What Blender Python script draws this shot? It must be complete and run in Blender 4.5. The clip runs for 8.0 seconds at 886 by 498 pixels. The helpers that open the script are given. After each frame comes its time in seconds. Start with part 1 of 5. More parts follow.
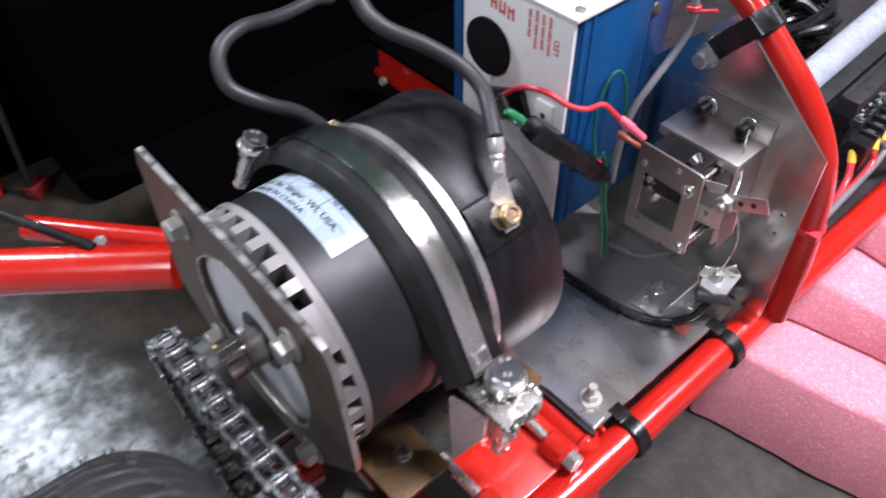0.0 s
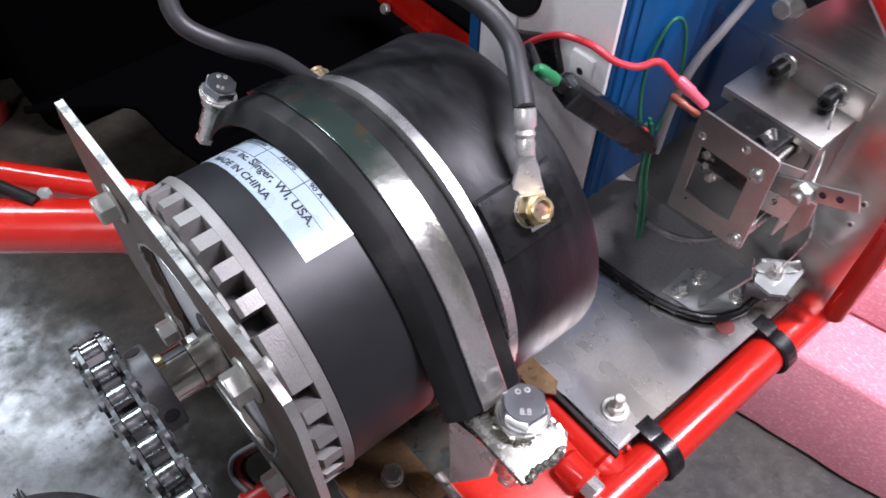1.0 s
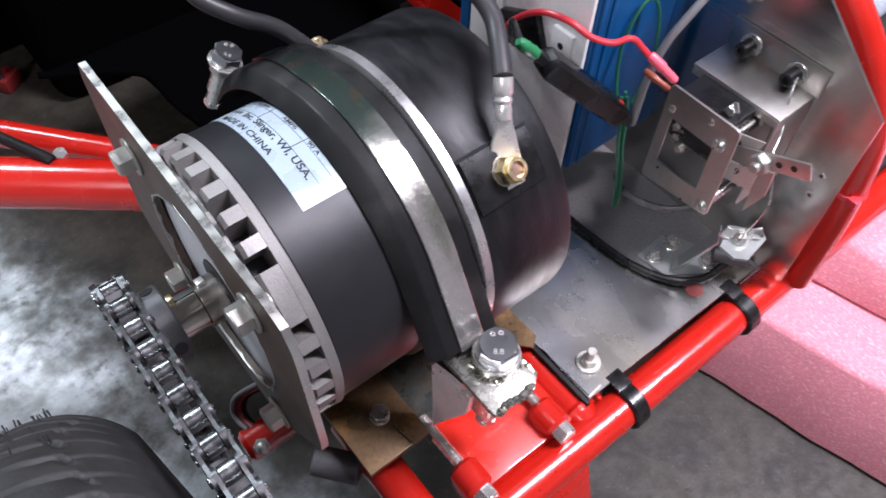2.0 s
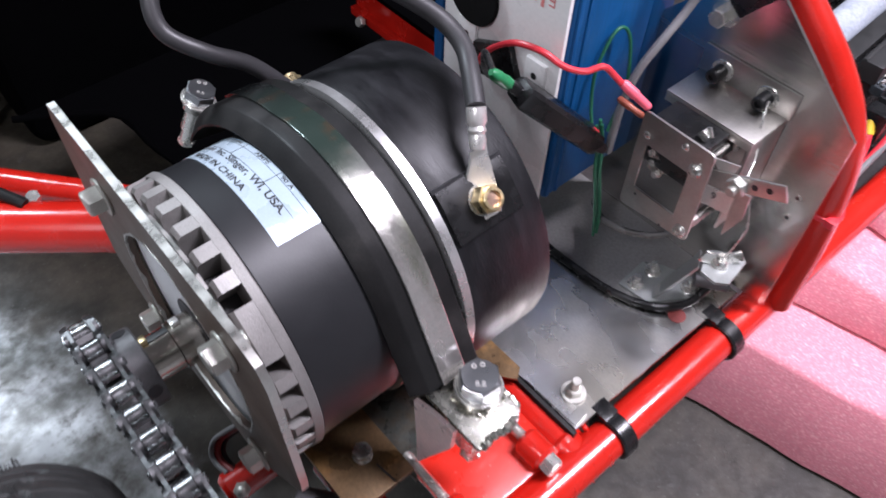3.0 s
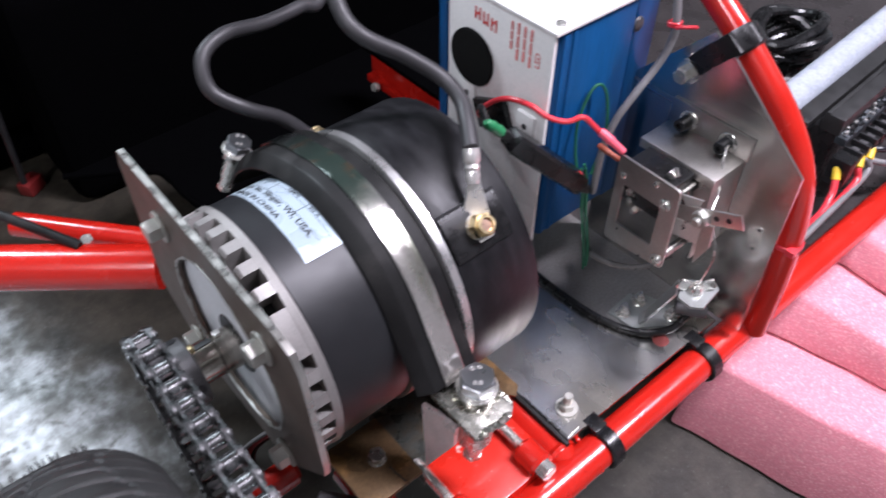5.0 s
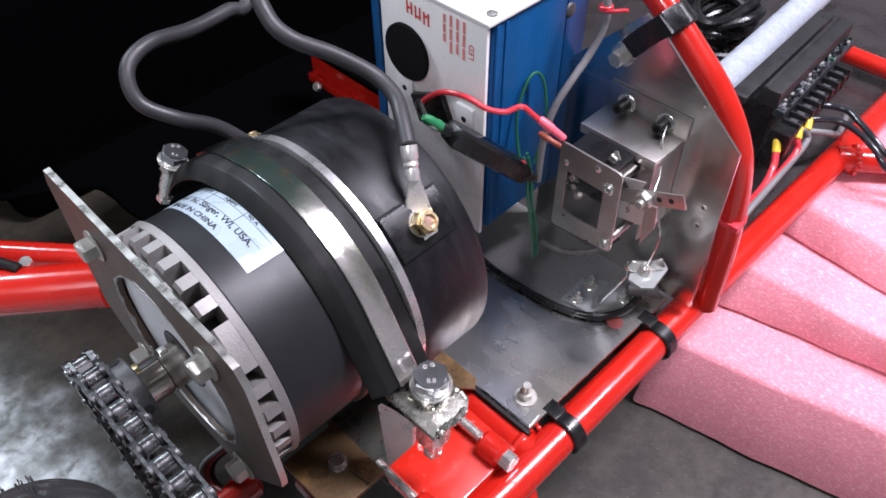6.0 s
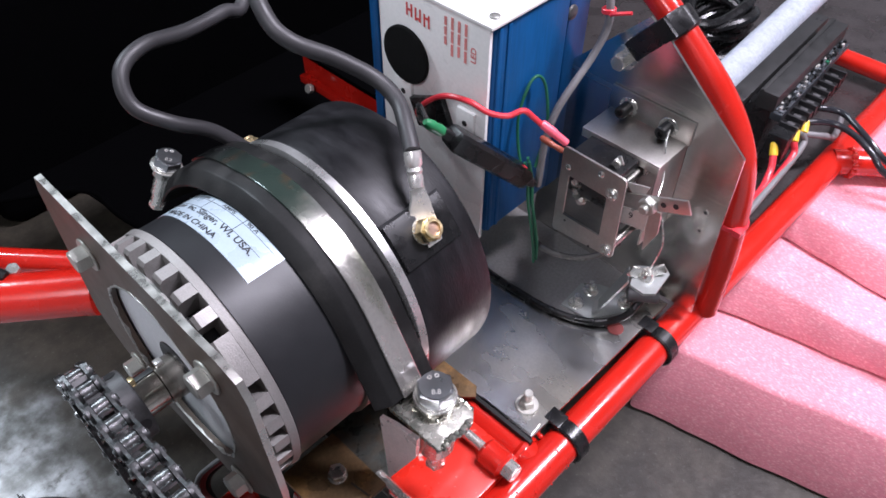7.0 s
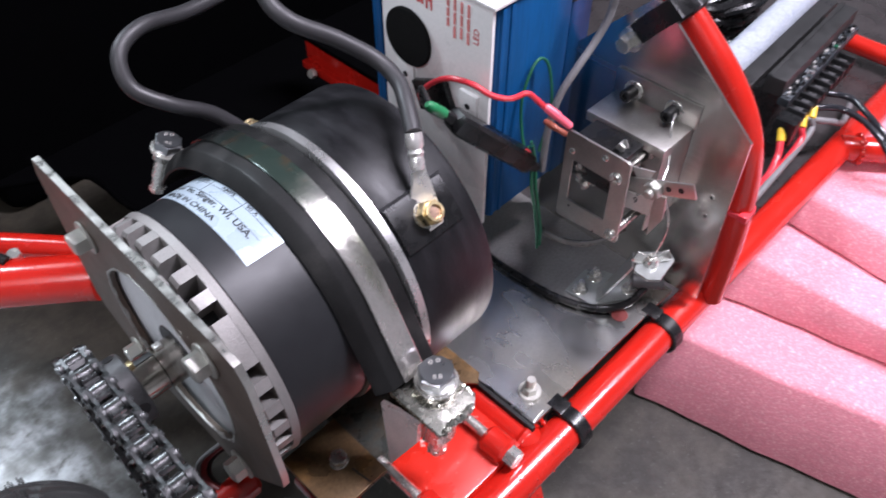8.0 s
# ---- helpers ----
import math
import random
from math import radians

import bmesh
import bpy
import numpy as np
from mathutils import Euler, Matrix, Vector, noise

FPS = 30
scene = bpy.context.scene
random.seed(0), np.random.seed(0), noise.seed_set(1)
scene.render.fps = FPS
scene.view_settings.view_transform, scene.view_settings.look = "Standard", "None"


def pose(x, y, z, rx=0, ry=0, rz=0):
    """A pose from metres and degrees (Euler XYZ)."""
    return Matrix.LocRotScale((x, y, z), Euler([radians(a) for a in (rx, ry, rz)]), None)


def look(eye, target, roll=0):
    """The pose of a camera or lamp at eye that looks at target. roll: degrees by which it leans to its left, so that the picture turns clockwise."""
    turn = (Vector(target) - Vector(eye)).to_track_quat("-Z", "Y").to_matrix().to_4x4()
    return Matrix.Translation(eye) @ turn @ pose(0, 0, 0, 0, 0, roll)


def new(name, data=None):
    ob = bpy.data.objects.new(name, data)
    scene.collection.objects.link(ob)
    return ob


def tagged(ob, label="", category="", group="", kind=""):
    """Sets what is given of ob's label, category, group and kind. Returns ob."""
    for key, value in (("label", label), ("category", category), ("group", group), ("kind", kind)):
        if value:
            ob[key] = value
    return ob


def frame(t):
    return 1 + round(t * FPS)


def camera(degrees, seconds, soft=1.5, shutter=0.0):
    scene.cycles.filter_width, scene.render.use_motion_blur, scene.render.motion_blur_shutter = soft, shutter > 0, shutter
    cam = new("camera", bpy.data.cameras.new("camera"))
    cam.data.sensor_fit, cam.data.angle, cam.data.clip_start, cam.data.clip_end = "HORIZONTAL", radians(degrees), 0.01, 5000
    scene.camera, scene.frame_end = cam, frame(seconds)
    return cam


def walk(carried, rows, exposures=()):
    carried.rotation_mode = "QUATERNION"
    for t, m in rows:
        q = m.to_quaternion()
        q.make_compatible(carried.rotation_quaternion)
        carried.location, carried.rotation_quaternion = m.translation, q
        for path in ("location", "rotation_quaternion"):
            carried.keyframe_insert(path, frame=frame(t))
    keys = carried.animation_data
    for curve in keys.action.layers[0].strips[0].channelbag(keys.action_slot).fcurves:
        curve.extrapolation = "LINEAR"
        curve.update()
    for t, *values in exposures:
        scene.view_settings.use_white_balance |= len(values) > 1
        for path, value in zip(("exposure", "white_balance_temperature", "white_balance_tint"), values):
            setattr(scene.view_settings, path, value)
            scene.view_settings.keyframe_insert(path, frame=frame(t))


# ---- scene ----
cam = camera(60.3, 8.0, soft=1.6, shutter=0.5)
# seconds, eye in metres, turn in degrees
ROWS = [
    (0, 0.0000, 0.0000, 0.6200, 43.86, 0.58, -41.41),
    (0.2, 0.0258, 0.0055, 0.6145, 43.78, 0.97, -42.25),
    (0.3, 0.0334, 0.0097, 0.6122, 43.67, 1.04, -42.63),
    (0.5, 0.0390, 0.0300, 0.6006, 41.97, -0.50, -40.62),
    (0.7, 0.0485, 0.0550, 0.5837, 39.54, -1.46, -39.82),
    (0.8, 0.0542, 0.0627, 0.5777, 38.69, -1.17, -40.03),
    (1, 0.0605, 0.0759, 0.5712, 38.02, -0.89, -39.79),
    (1.2, 0.0614, 0.0901, 0.5657, 36.94, -1.24, -39.81),
    (1.3, 0.0586, 0.0942, 0.5654, 36.64, -1.43, -39.51),
    (1.5, 0.0520, 0.0873, 0.5689, 36.46, -1.56, -38.36),
    (1.7, 0.0469, 0.0683, 0.5837, 35.97, -1.65, -38.47),
    (2.8, 0.0441, 0.0238, 0.6002, 39.13, -1.39, -40.37),
    (3, 0.0489, 0.0431, 0.5892, 39.19, -1.46, -40.82),
    (3.2, 0.0536, 0.0595, 0.5821, 38.97, -1.82, -41.31),
    (3.3, 0.0536, 0.0644, 0.5808, 38.76, -1.79, -41.33),
    (3.5, 0.0524, 0.0679, 0.5783, 38.71, -2.00, -41.38),
    (3.8, 0.0427, 0.0573, 0.5907, 37.83, -2.90, -41.60),
    (4, 0.0216, 0.0398, 0.5951, 38.34, -2.29, -41.51),
    (4.2, -0.0012, 0.0288, 0.6067, 38.43, -1.95, -40.83),
    (4.3, -0.0093, 0.0173, 0.6146, 39.45, -1.57, -40.03),
    (4.5, -0.0214, -0.0078, 0.6288, 42.32, -0.28, -39.00),
    (4.7, -0.0179, -0.0106, 0.6308, 43.66, -0.48, -38.99),
    (4.8, -0.0083, -0.0096, 0.6290, 43.87, -0.46, -39.39),
    (5, 0.0110, -0.0118, 0.6254, 44.17, -0.30, -40.37),
    (5.2, 0.0213, -0.0159, 0.6266, 44.40, 0.06, -41.89),
    (6.3, 0.0229, -0.0150, 0.6244, 43.38, 0.46, -45.49),
    (6.5, 0.0210, -0.0093, 0.6239, 43.45, 0.49, -45.81),
    (6.7, 0.0212, 0.0025, 0.6203, 43.25, -0.20, -46.34),
    (7, 0.0220, -0.0001, 0.6209, 43.57, -0.30, -46.00),
    (7.3, 0.0240, 0.0017, 0.6206, 43.51, -1.18, -46.66),
    (7.5, 0.0268, -0.0079, 0.6227, 43.67, -0.72, -46.43),
    (7.7, 0.0241, 0.0029, 0.6181, 43.22, -1.18, -47.15),
    (8, 0.0242, -0.0010, 0.6144, 42.82, -0.09, -45.65),
]
walk(cam, [(t, pose(x, y, z, rx, ry, rz)) for t, x, y, z, rx, ry, rz in ROWS])

# ---- world, large lights ----
world = bpy.data.worlds.new("workshop_air")
scene.world = world
world.use_nodes = True
world.node_tree.nodes["Background"].inputs[0].default_value = (0.75, 0.85, 1.0, 1)
world.node_tree.nodes["Background"].inputs[1].default_value = 0.05
scene.view_settings.exposure = 0.0


def area_lamp(name, eye, target, width, length, watts, colour=(1.0, 0.97, 0.93)):
    data = bpy.data.lights.new(name, "AREA")
    data.shape, data.size, data.size_y, data.energy, data.color = "RECTANGLE", width, length, watts, colour
    ob = new(name, data)
    ob.matrix_world = look(eye, target)
    return ob


area_lamp("strip_light_near", (1.15, -0.5, 2.25), (1.0, -0.4, 0), 0.24, 1.3, 120, (0.99, 0.945, 1.11))
area_lamp("strip_light_far", (-0.25, 2.35, 2.25), (-0.25, 2.0, 0), 0.3, 1.3, 130, (0.86, 0.97, 1.1))
# added fill lamp, unseen, to brighten the faces turned towards -x
area_lamp("unseen_fill_strip_side", (-1.7, -0.5, 2.25), (-1.5, -0.4, 0), 0.24, 1.3, 42, (0.97, 0.96, 1.08))


# ---- materials ----
def material(name, colour, rough=0.5, metal=0.0, vary=0.15, scale=60.0, fine=400.0, bump=0.1, coat=0.0,
             rough_vary=0.1, spec=0.5, second=None, second_at=0.6, second_scale=12.0, soft=0.07, per_object=0.0, stretch=(1, 1, 1), sheen=0.0):
    """A principled surface with mottling at two scales, an optional second colour in patches, and fine relief."""
    m = bpy.data.materials.new(name)
    m.use_nodes = True
    nt = m.node_tree
    n, l = nt.nodes, nt.links
    bs = n["Principled BSDF"]
    bs.inputs["Metallic"].default_value = metal
    bs.inputs["Coat Weight"].default_value = coat
    bs.inputs["Coat Roughness"].default_value = 0.06
    bs.inputs["Sheen Weight"].default_value = sheen
    bs.inputs["Specular IOR Level"].default_value = spec
    tc = n.new("ShaderNodeTexCoord")
    mp = n.new("ShaderNodeMapping")
    mp.inputs["Scale"].default_value = stretch
    l.new(tc.outputs["Object"], mp.inputs["Vector"])
    big = n.new("ShaderNodeTexNoise")
    big.inputs["Scale"].default_value, big.inputs["Detail"].default_value = scale, 5
    small = n.new("ShaderNodeTexNoise")
    small.inputs["Scale"].default_value, small.inputs["Detail"].default_value = fine, 3
    for t in (big, small):
        l.new(mp.outputs[0], t.inputs["Vector"])
    add = n.new("ShaderNodeMath")
    add.operation = "ADD"
    l.new(big.outputs[0], add.inputs[0])
    l.new(small.outputs[0], add.inputs[1])
    rng = n.new("ShaderNodeMapRange")
    rng.inputs["From Min"].default_value, rng.inputs["From Max"].default_value = 0.6, 1.4
    rng.inputs["To Min"].default_value, rng.inputs["To Max"].default_value = 1 - vary, 1 + vary
    l.new(add.outputs[0], rng.inputs["Value"])
    base = n.new("ShaderNodeMix")
    base.data_type, base.blend_type = "RGBA", "MULTIPLY"
    base.inputs[0].default_value = 1
    base.inputs[6].default_value = (*colour, 1)
    if second:
        pn = n.new("ShaderNodeTexNoise")
        pn.inputs["Scale"].default_value, pn.inputs["Detail"].default_value = second_scale, 4
        l.new(mp.outputs[0], pn.inputs["Vector"])
        pr = n.new("ShaderNodeMapRange")
        pr.interpolation_type = "SMOOTHSTEP"
        pr.inputs["From Min"].default_value, pr.inputs["From Max"].default_value = second_at - soft, second_at + soft
        l.new(pn.outputs[0], pr.inputs["Value"])
        mx = n.new("ShaderNodeMix")
        mx.data_type = "RGBA"
        mx.inputs[6].default_value, mx.inputs[7].default_value = (*colour, 1), (*second, 1)
        l.new(pr.outputs[0], mx.inputs[0])
        l.new(mx.outputs[2], base.inputs[6])
    tint = rng.outputs[0]
    if per_object:
        oi = n.new("ShaderNodeObjectInfo")
        r2 = n.new("ShaderNodeMapRange")
        r2.inputs["To Min"].default_value, r2.inputs["To Max"].default_value = 1 - per_object, 1 + per_object
        l.new(oi.outputs["Random"], r2.inputs["Value"])
        mu = n.new("ShaderNodeMath")
        mu.operation = "MULTIPLY"
        l.new(rng.outputs[0], mu.inputs[0])
        l.new(r2.outputs[0], mu.inputs[1])
        tint = mu.outputs[0]
    l.new(tint, base.inputs[7])
    l.new(base.outputs[2], bs.inputs["Base Color"])
    rr = n.new("ShaderNodeMapRange")
    rr.inputs["From Min"].default_value, rr.inputs["From Max"].default_value = 0.3, 0.7
    rr.inputs["To Min"].default_value, rr.inputs["To Max"].default_value = max(0.02, rough - rough_vary), min(1, rough + rough_vary)
    l.new(big.outputs[0], rr.inputs["Value"])
    l.new(rr.outputs[0], bs.inputs["Roughness"])
    if bump:
        bp = n.new("ShaderNodeBump")
        bp.inputs["Strength"].default_value, bp.inputs["Distance"].default_value = bump, 0.0006
        l.new(add.outputs[0], bp.inputs["Height"])
        l.new(bp.outputs[0], bs.inputs["Normal"])
    return m


RED = material("red_gloss_paint", (0.5, 0.014, 0.008), 0.24, 0, 0.1, 30, 650, 0.16, coat=0.6, rough_vary=0.06)
RED_WORN = material("red_paint_scratched", (0.6, 0.02, 0.01), 0.3, 0, 0.1, 40, 300, 0.1, 0.4, second=(0.75, 0.55, 0.5), second_at=0.72, second_scale=160)
BLACK_BODY = material("black_satin_enamel", (0.012, 0.0125, 0.014), 0.42, 0, 0.12, 80, 900, 0.06, spec=0.38, rough_vary=0.03)
BLACK_REAR = material("black_brushed_cover", (0.007, 0.007, 0.008), 0.42, 0, 0.4, 90, 900, 0.22, spec=0.27, stretch=(1, 0.3, 0.3), second=(0.011, 0.011, 0.0125), second_at=0.56, second_scale=140, soft=0.1)
RUBBER = material("black_rubber", (0.009, 0.009, 0.009), 0.52, 0, 0.3, 60, 700, 0.12, spec=0.22, second=(0.024, 0.023, 0.022), second_scale=30, soft=0.15)
CAST_ALU = material("cast_aluminium", (0.26, 0.25, 0.24), 0.55, 0.5, 0.12, 90, 900, 0.3)
FACE_ALU = material("painted_grey_motor_face", (0.74, 0.75, 0.77), 0.5, 0.2, 0.1, 40, 500, 0.1)
BRACKET_ALU = material("dull_bracket_metal", (0.4, 0.42, 0.41), 0.36, 0.6, 0.12, 60, 500, 0.1)
EAR_STEEL = material("zinc_ear_plate", (0.52, 0.51, 0.455), 0.27, 1.0, 0.2, 170, 700, 0.22, rough_vary=0.08)
GREEN_STEEL = material("dark_oiled_steel", (0.085, 0.094, 0.085), 0.3, 0.6, 0.35, 60, 400, 0.2, second=(0.1, 0.08, 0.055), second_at=0.6, second_scale=90, soft=0.2)
BRIGHT_STEEL = material("zinc_plated_steel", (0.7, 0.69, 0.65), 0.25, 0.85, 0.15, 120, 900, 0.12, rough_vary=0.08)
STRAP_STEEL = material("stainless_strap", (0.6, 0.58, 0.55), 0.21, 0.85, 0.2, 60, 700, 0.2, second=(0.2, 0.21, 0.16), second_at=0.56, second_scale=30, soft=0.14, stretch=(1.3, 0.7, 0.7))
# pinkish tint puts the red slide's reflection into the zinc's colour
ZINC_PLATE = material("zinc_plate_pink_reflection", (0.9, 0.78, 0.77), 0.34, 0.4, 0.15, 60, 600, 0.1)
LUG_TIN = material("tinned_lug", (0.8, 0.77, 0.74), 0.34, 0.75, 0.1, 100, 700, 0.08)


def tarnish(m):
    """Greenish brown tarnish creeping over the strap from its top, with a ragged border; near-black towards the far
    end.
    """
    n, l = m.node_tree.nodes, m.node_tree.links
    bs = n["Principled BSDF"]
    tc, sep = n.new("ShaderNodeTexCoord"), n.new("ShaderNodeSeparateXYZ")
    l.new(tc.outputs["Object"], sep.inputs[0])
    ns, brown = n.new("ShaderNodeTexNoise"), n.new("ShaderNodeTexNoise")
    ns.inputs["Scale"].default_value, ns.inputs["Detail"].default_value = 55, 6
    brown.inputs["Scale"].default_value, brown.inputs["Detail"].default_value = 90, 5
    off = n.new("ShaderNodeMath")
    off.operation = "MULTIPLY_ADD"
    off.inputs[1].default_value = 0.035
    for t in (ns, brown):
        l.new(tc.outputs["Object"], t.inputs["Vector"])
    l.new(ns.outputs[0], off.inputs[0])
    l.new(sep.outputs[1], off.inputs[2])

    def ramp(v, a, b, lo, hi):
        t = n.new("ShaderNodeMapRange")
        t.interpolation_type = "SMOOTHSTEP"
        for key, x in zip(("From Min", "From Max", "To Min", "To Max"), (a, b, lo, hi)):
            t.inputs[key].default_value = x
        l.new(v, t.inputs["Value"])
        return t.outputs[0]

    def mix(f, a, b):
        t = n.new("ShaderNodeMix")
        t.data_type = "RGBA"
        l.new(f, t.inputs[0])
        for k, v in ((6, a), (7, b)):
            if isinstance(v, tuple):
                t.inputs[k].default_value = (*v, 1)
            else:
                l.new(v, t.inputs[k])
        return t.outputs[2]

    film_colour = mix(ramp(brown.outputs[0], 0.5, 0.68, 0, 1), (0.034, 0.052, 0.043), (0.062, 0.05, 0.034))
    # colour drops to near-black with growing y
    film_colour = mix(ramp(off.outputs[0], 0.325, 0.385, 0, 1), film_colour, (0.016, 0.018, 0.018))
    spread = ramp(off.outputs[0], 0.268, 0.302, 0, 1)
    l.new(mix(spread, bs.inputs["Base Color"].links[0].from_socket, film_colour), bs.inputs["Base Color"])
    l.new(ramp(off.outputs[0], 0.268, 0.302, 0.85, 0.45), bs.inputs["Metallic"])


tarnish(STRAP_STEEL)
RING_ALU = material("machined_aluminium_ring", (0.78, 0.77, 0.76), 0.3, 0.9, 0.1, 60, 800, 0.1)
MILL_PLATE = material("bare_steel_plate", (0.1, 0.07, 0.054), 0.5, 0.3, 0.2, 25, 300, 0.12, second=(0.075, 0.052, 0.04), second_scale=18, soft=0.15)
CUT_STEEL = material("saw_cut_steel_edge", (0.55, 0.53, 0.5), 0.32, 1, 0.13, 120, 900, 0.08)
SHAFT_STEEL = material("turned_steel_shaft", (0.4, 0.37, 0.33), 0.2, 1, 0.12, 60, 600, 0.08)
BRASS = material("brass", (0.82, 0.66, 0.38), 0.34, 1, 0.12, 150, 900, 0.1)
COPPER = material("copper_stud", (0.75, 0.5, 0.38), 0.3, 1, 0.1, 150, 900, 0.1)
HEAD_STEEL = material("bolt_head_steel", (0.32, 0.33, 0.345), 0.3, 1, 0.05, 60, 900, 0.03, rough_vary=0.03)
HUB = material("black_oxide_steel", (0.085, 0.083, 0.085), 0.5, 0.3, 0.25, 80, 600, 0.15)
BLACK_OXIDE = material("black_oxide_screw", (0.012, 0.012, 0.013), 0.35, 0.2, 0.2, 80, 600, 0.1)
CHAIN = material("oiled_chain_steel", (0.3, 0.3, 0.305), 0.26, 1, 0.3, 150, 900, 0.12, per_object=0.2)
CHAIN_DARK = material("oiled_chain_inner_plate", (0.11, 0.11, 0.112), 0.36, 1, 0.3, 150, 900, 0.12, per_object=0.2)
LABEL = material("silver_foil_label", (0.36, 0.44, 0.5), 0.3, 0.15, 0.05, 60, 700, 0.04)
# black for print, and for shade painted into slots, holes and recesses
INK_AND_SHADE = material("black_print_and_recess_shade", (0.012, 0.012, 0.014), 0.5, 0, 0.1)
FADED_INK = material("faded_grey_print", (0.09, 0.1, 0.11), 0.5, 0, 0.2)
FADED_RED = material("faded_red_print", (0.66, 0.22, 0.21), 0.5, 0, 0.2)
RED_INK = material("red_print", (0.6, 0.06, 0.06), 0.5, 0, 0.1)
WHITE_CARD = material("white_lacquered_panel", (0.78, 0.76, 0.75), 0.32, 0, 0.06, 25, 400, 0.05)
BLUE = material("blue_anodised_aluminium", (0.004, 0.078, 0.235), 0.45, 0.1, 0.2, 30, 500, 0.06, spec=0.2, stretch=(1, 1, 0.1))
BLACK_PLASTIC = material("black_plastic", (0.008, 0.008, 0.0085), 0.28, 0, 0.2, 80, 700, 0.08)
GREY_CABLE = material("grey_cable_jacket", (0.028, 0.027, 0.029), 0.5, 0, 0.15, 60, 700, 0.08)
LIGHT_CABLE = material("light_grey_cable_jacket", (0.16, 0.155, 0.158), 0.5, 0, 0.12, 60, 700, 0.06)
RED_WIRE = material("red_wire_jacket", (0.62, 0.035, 0.05), 0.35, 0, 0.1)
PINK_SLEEVE = material("pink_crimp_sleeve", (0.8, 0.12, 0.17), 0.35, 0, 0.1)
CLEAR_TUBE = material("smoky_clear_tube", (0.11, 0.105, 0.1), 0.3, 0, 0.1)
DULL_RED = material("faded_red_paint", (0.26, 0.055, 0.05), 0.5, 0, 0.3, 120, 600, 0.1)
DARK_RED_WIRE = material("dark_red_wire_jacket", (0.16, 0.015, 0.015), 0.35, 0, 0.15)
GREEN_WIRE = material("green_wire_jacket", (0.01, 0.1, 0.05), 0.4, 0, 0.12)
GREEN_TAPE = material("green_plug", (0.02, 0.2, 0.075), 0.4, 0, 0.12)
GLOSS_GREY = material("glossy_dark_wire_jacket", (0.02, 0.02, 0.024), 0.22, 0, 0.1)
COPPER_SLEEVE = material("copper_red_sleeve", (0.25, 0.06, 0.035), 0.35, 0.2, 0.2)
YELLOW = material("yellow_crimp_sleeve", (0.75, 0.5, 0.04), 0.4, 0, 0.1)
SHEET_ALU = material("sheet_aluminium", (0.64, 0.62, 0.59), 0.36, 1, 0.1, 14, 500, 0.05, second=(0.44, 0.42, 0.395), second_at=0.55, second_scale=20, soft=0.2)
PANEL_ALU = material("rolled_aluminium_panel", (0.66, 0.64, 0.61), 0.22, 1, 0.1, 30, 500, 0.14, second=(0.5, 0.48, 0.46), second_scale=14, soft=0.2, stretch=(1, 0.06, 1), rough_vary=0.07)
DARK_SHEET = material("dark_grey_sheet", (0.32, 0.31, 0.3), 0.38, 0.6, 0.2, 30, 400, 0.06)
# the warm second colour paints soft yellowish reflections on the bluish sheet
TRAY_ALU = material("worn_tray_painted_reflections", (0.46, 0.49, 0.53), 0.27, 1, 0.12, 35, 700, 0.03, second=(0.6, 0.57, 0.5), second_at=0.5, second_scale=11, soft=0.26, rough_vary=0.04, stretch=(1, 0.5, 1))
FOAM = material("pink_polyethylene_foam", (0.76, 0.25, 0.31), 0.8, 0, 0.1, 90, 450, 0.5, second=(0.95, 0.52, 0.56), second_at=0.62, second_scale=850, soft=0.14, sheen=0.2, stretch=(1, 0.3, 1))
PAN_STEEL = material("dark_polished_pan", (0.13, 0.115, 0.115), 0.3, 0.8, 0.25, 24, 300, 0.06)
RELAY_GREY = material("dark_grey_moulding", (0.016, 0.016, 0.016), 0.5, 0, 0.2, 60, 600, 0.1)
ZINC_BOLT = material("yellowish_zinc_bolt", (0.5, 0.49, 0.45), 0.44, 0.8, 0.12, 90, 900, 0.1)
SATIN_STEEL = material("satin_steel", (0.47, 0.45, 0.42), 0.24, 1, 0.15, 80, 800, 0.12)
# pale so that the unseen walls and ceiling bounce fill light
WALL = material("pale_bounce_blockwork", (0.48, 0.48, 0.47), 0.8, 0, 0.08, 3, 60, 0.2)
TYRE = material("tyre_rubber", (0.017, 0.017, 0.017), 0.6, 0, 0.25, 60, 500, 0.3, second=(0.026, 0.026, 0.025), second_scale=25, soft=0.2, spec=0.35)
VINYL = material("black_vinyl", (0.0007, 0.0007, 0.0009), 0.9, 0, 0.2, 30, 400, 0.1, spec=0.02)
RUSTY = material("rust_brown_steel", (0.17, 0.105, 0.052), 0.34, 0.5, 0.35, 50, 400, 0.2, second=(0.28, 0.155, 0.06), second_scale=40)
SATIN_BLACK = material("satin_black_moulding", (0.014, 0.014, 0.015), 0.42, 0, 0.2, 60, 600, 0.1)
WHITE_FOAM = material("white_wrap_foam", (0.36, 0.39, 0.44), 0.8, 0, 0.2, 60, 300, 1.0, second=(0.26, 0.29, 0.34), second_scale=120, soft=0.2)
VENT_FOAM = material("black_vent_foam", (0.008, 0.008, 0.008), 0.95, 0, 0.3, 300, 900, 0.6, spec=0.1)
BOARD = material("circuit_board", (0.02, 0.025, 0.03), 0.5, 0, 0.5, 200, 900, 0.6)


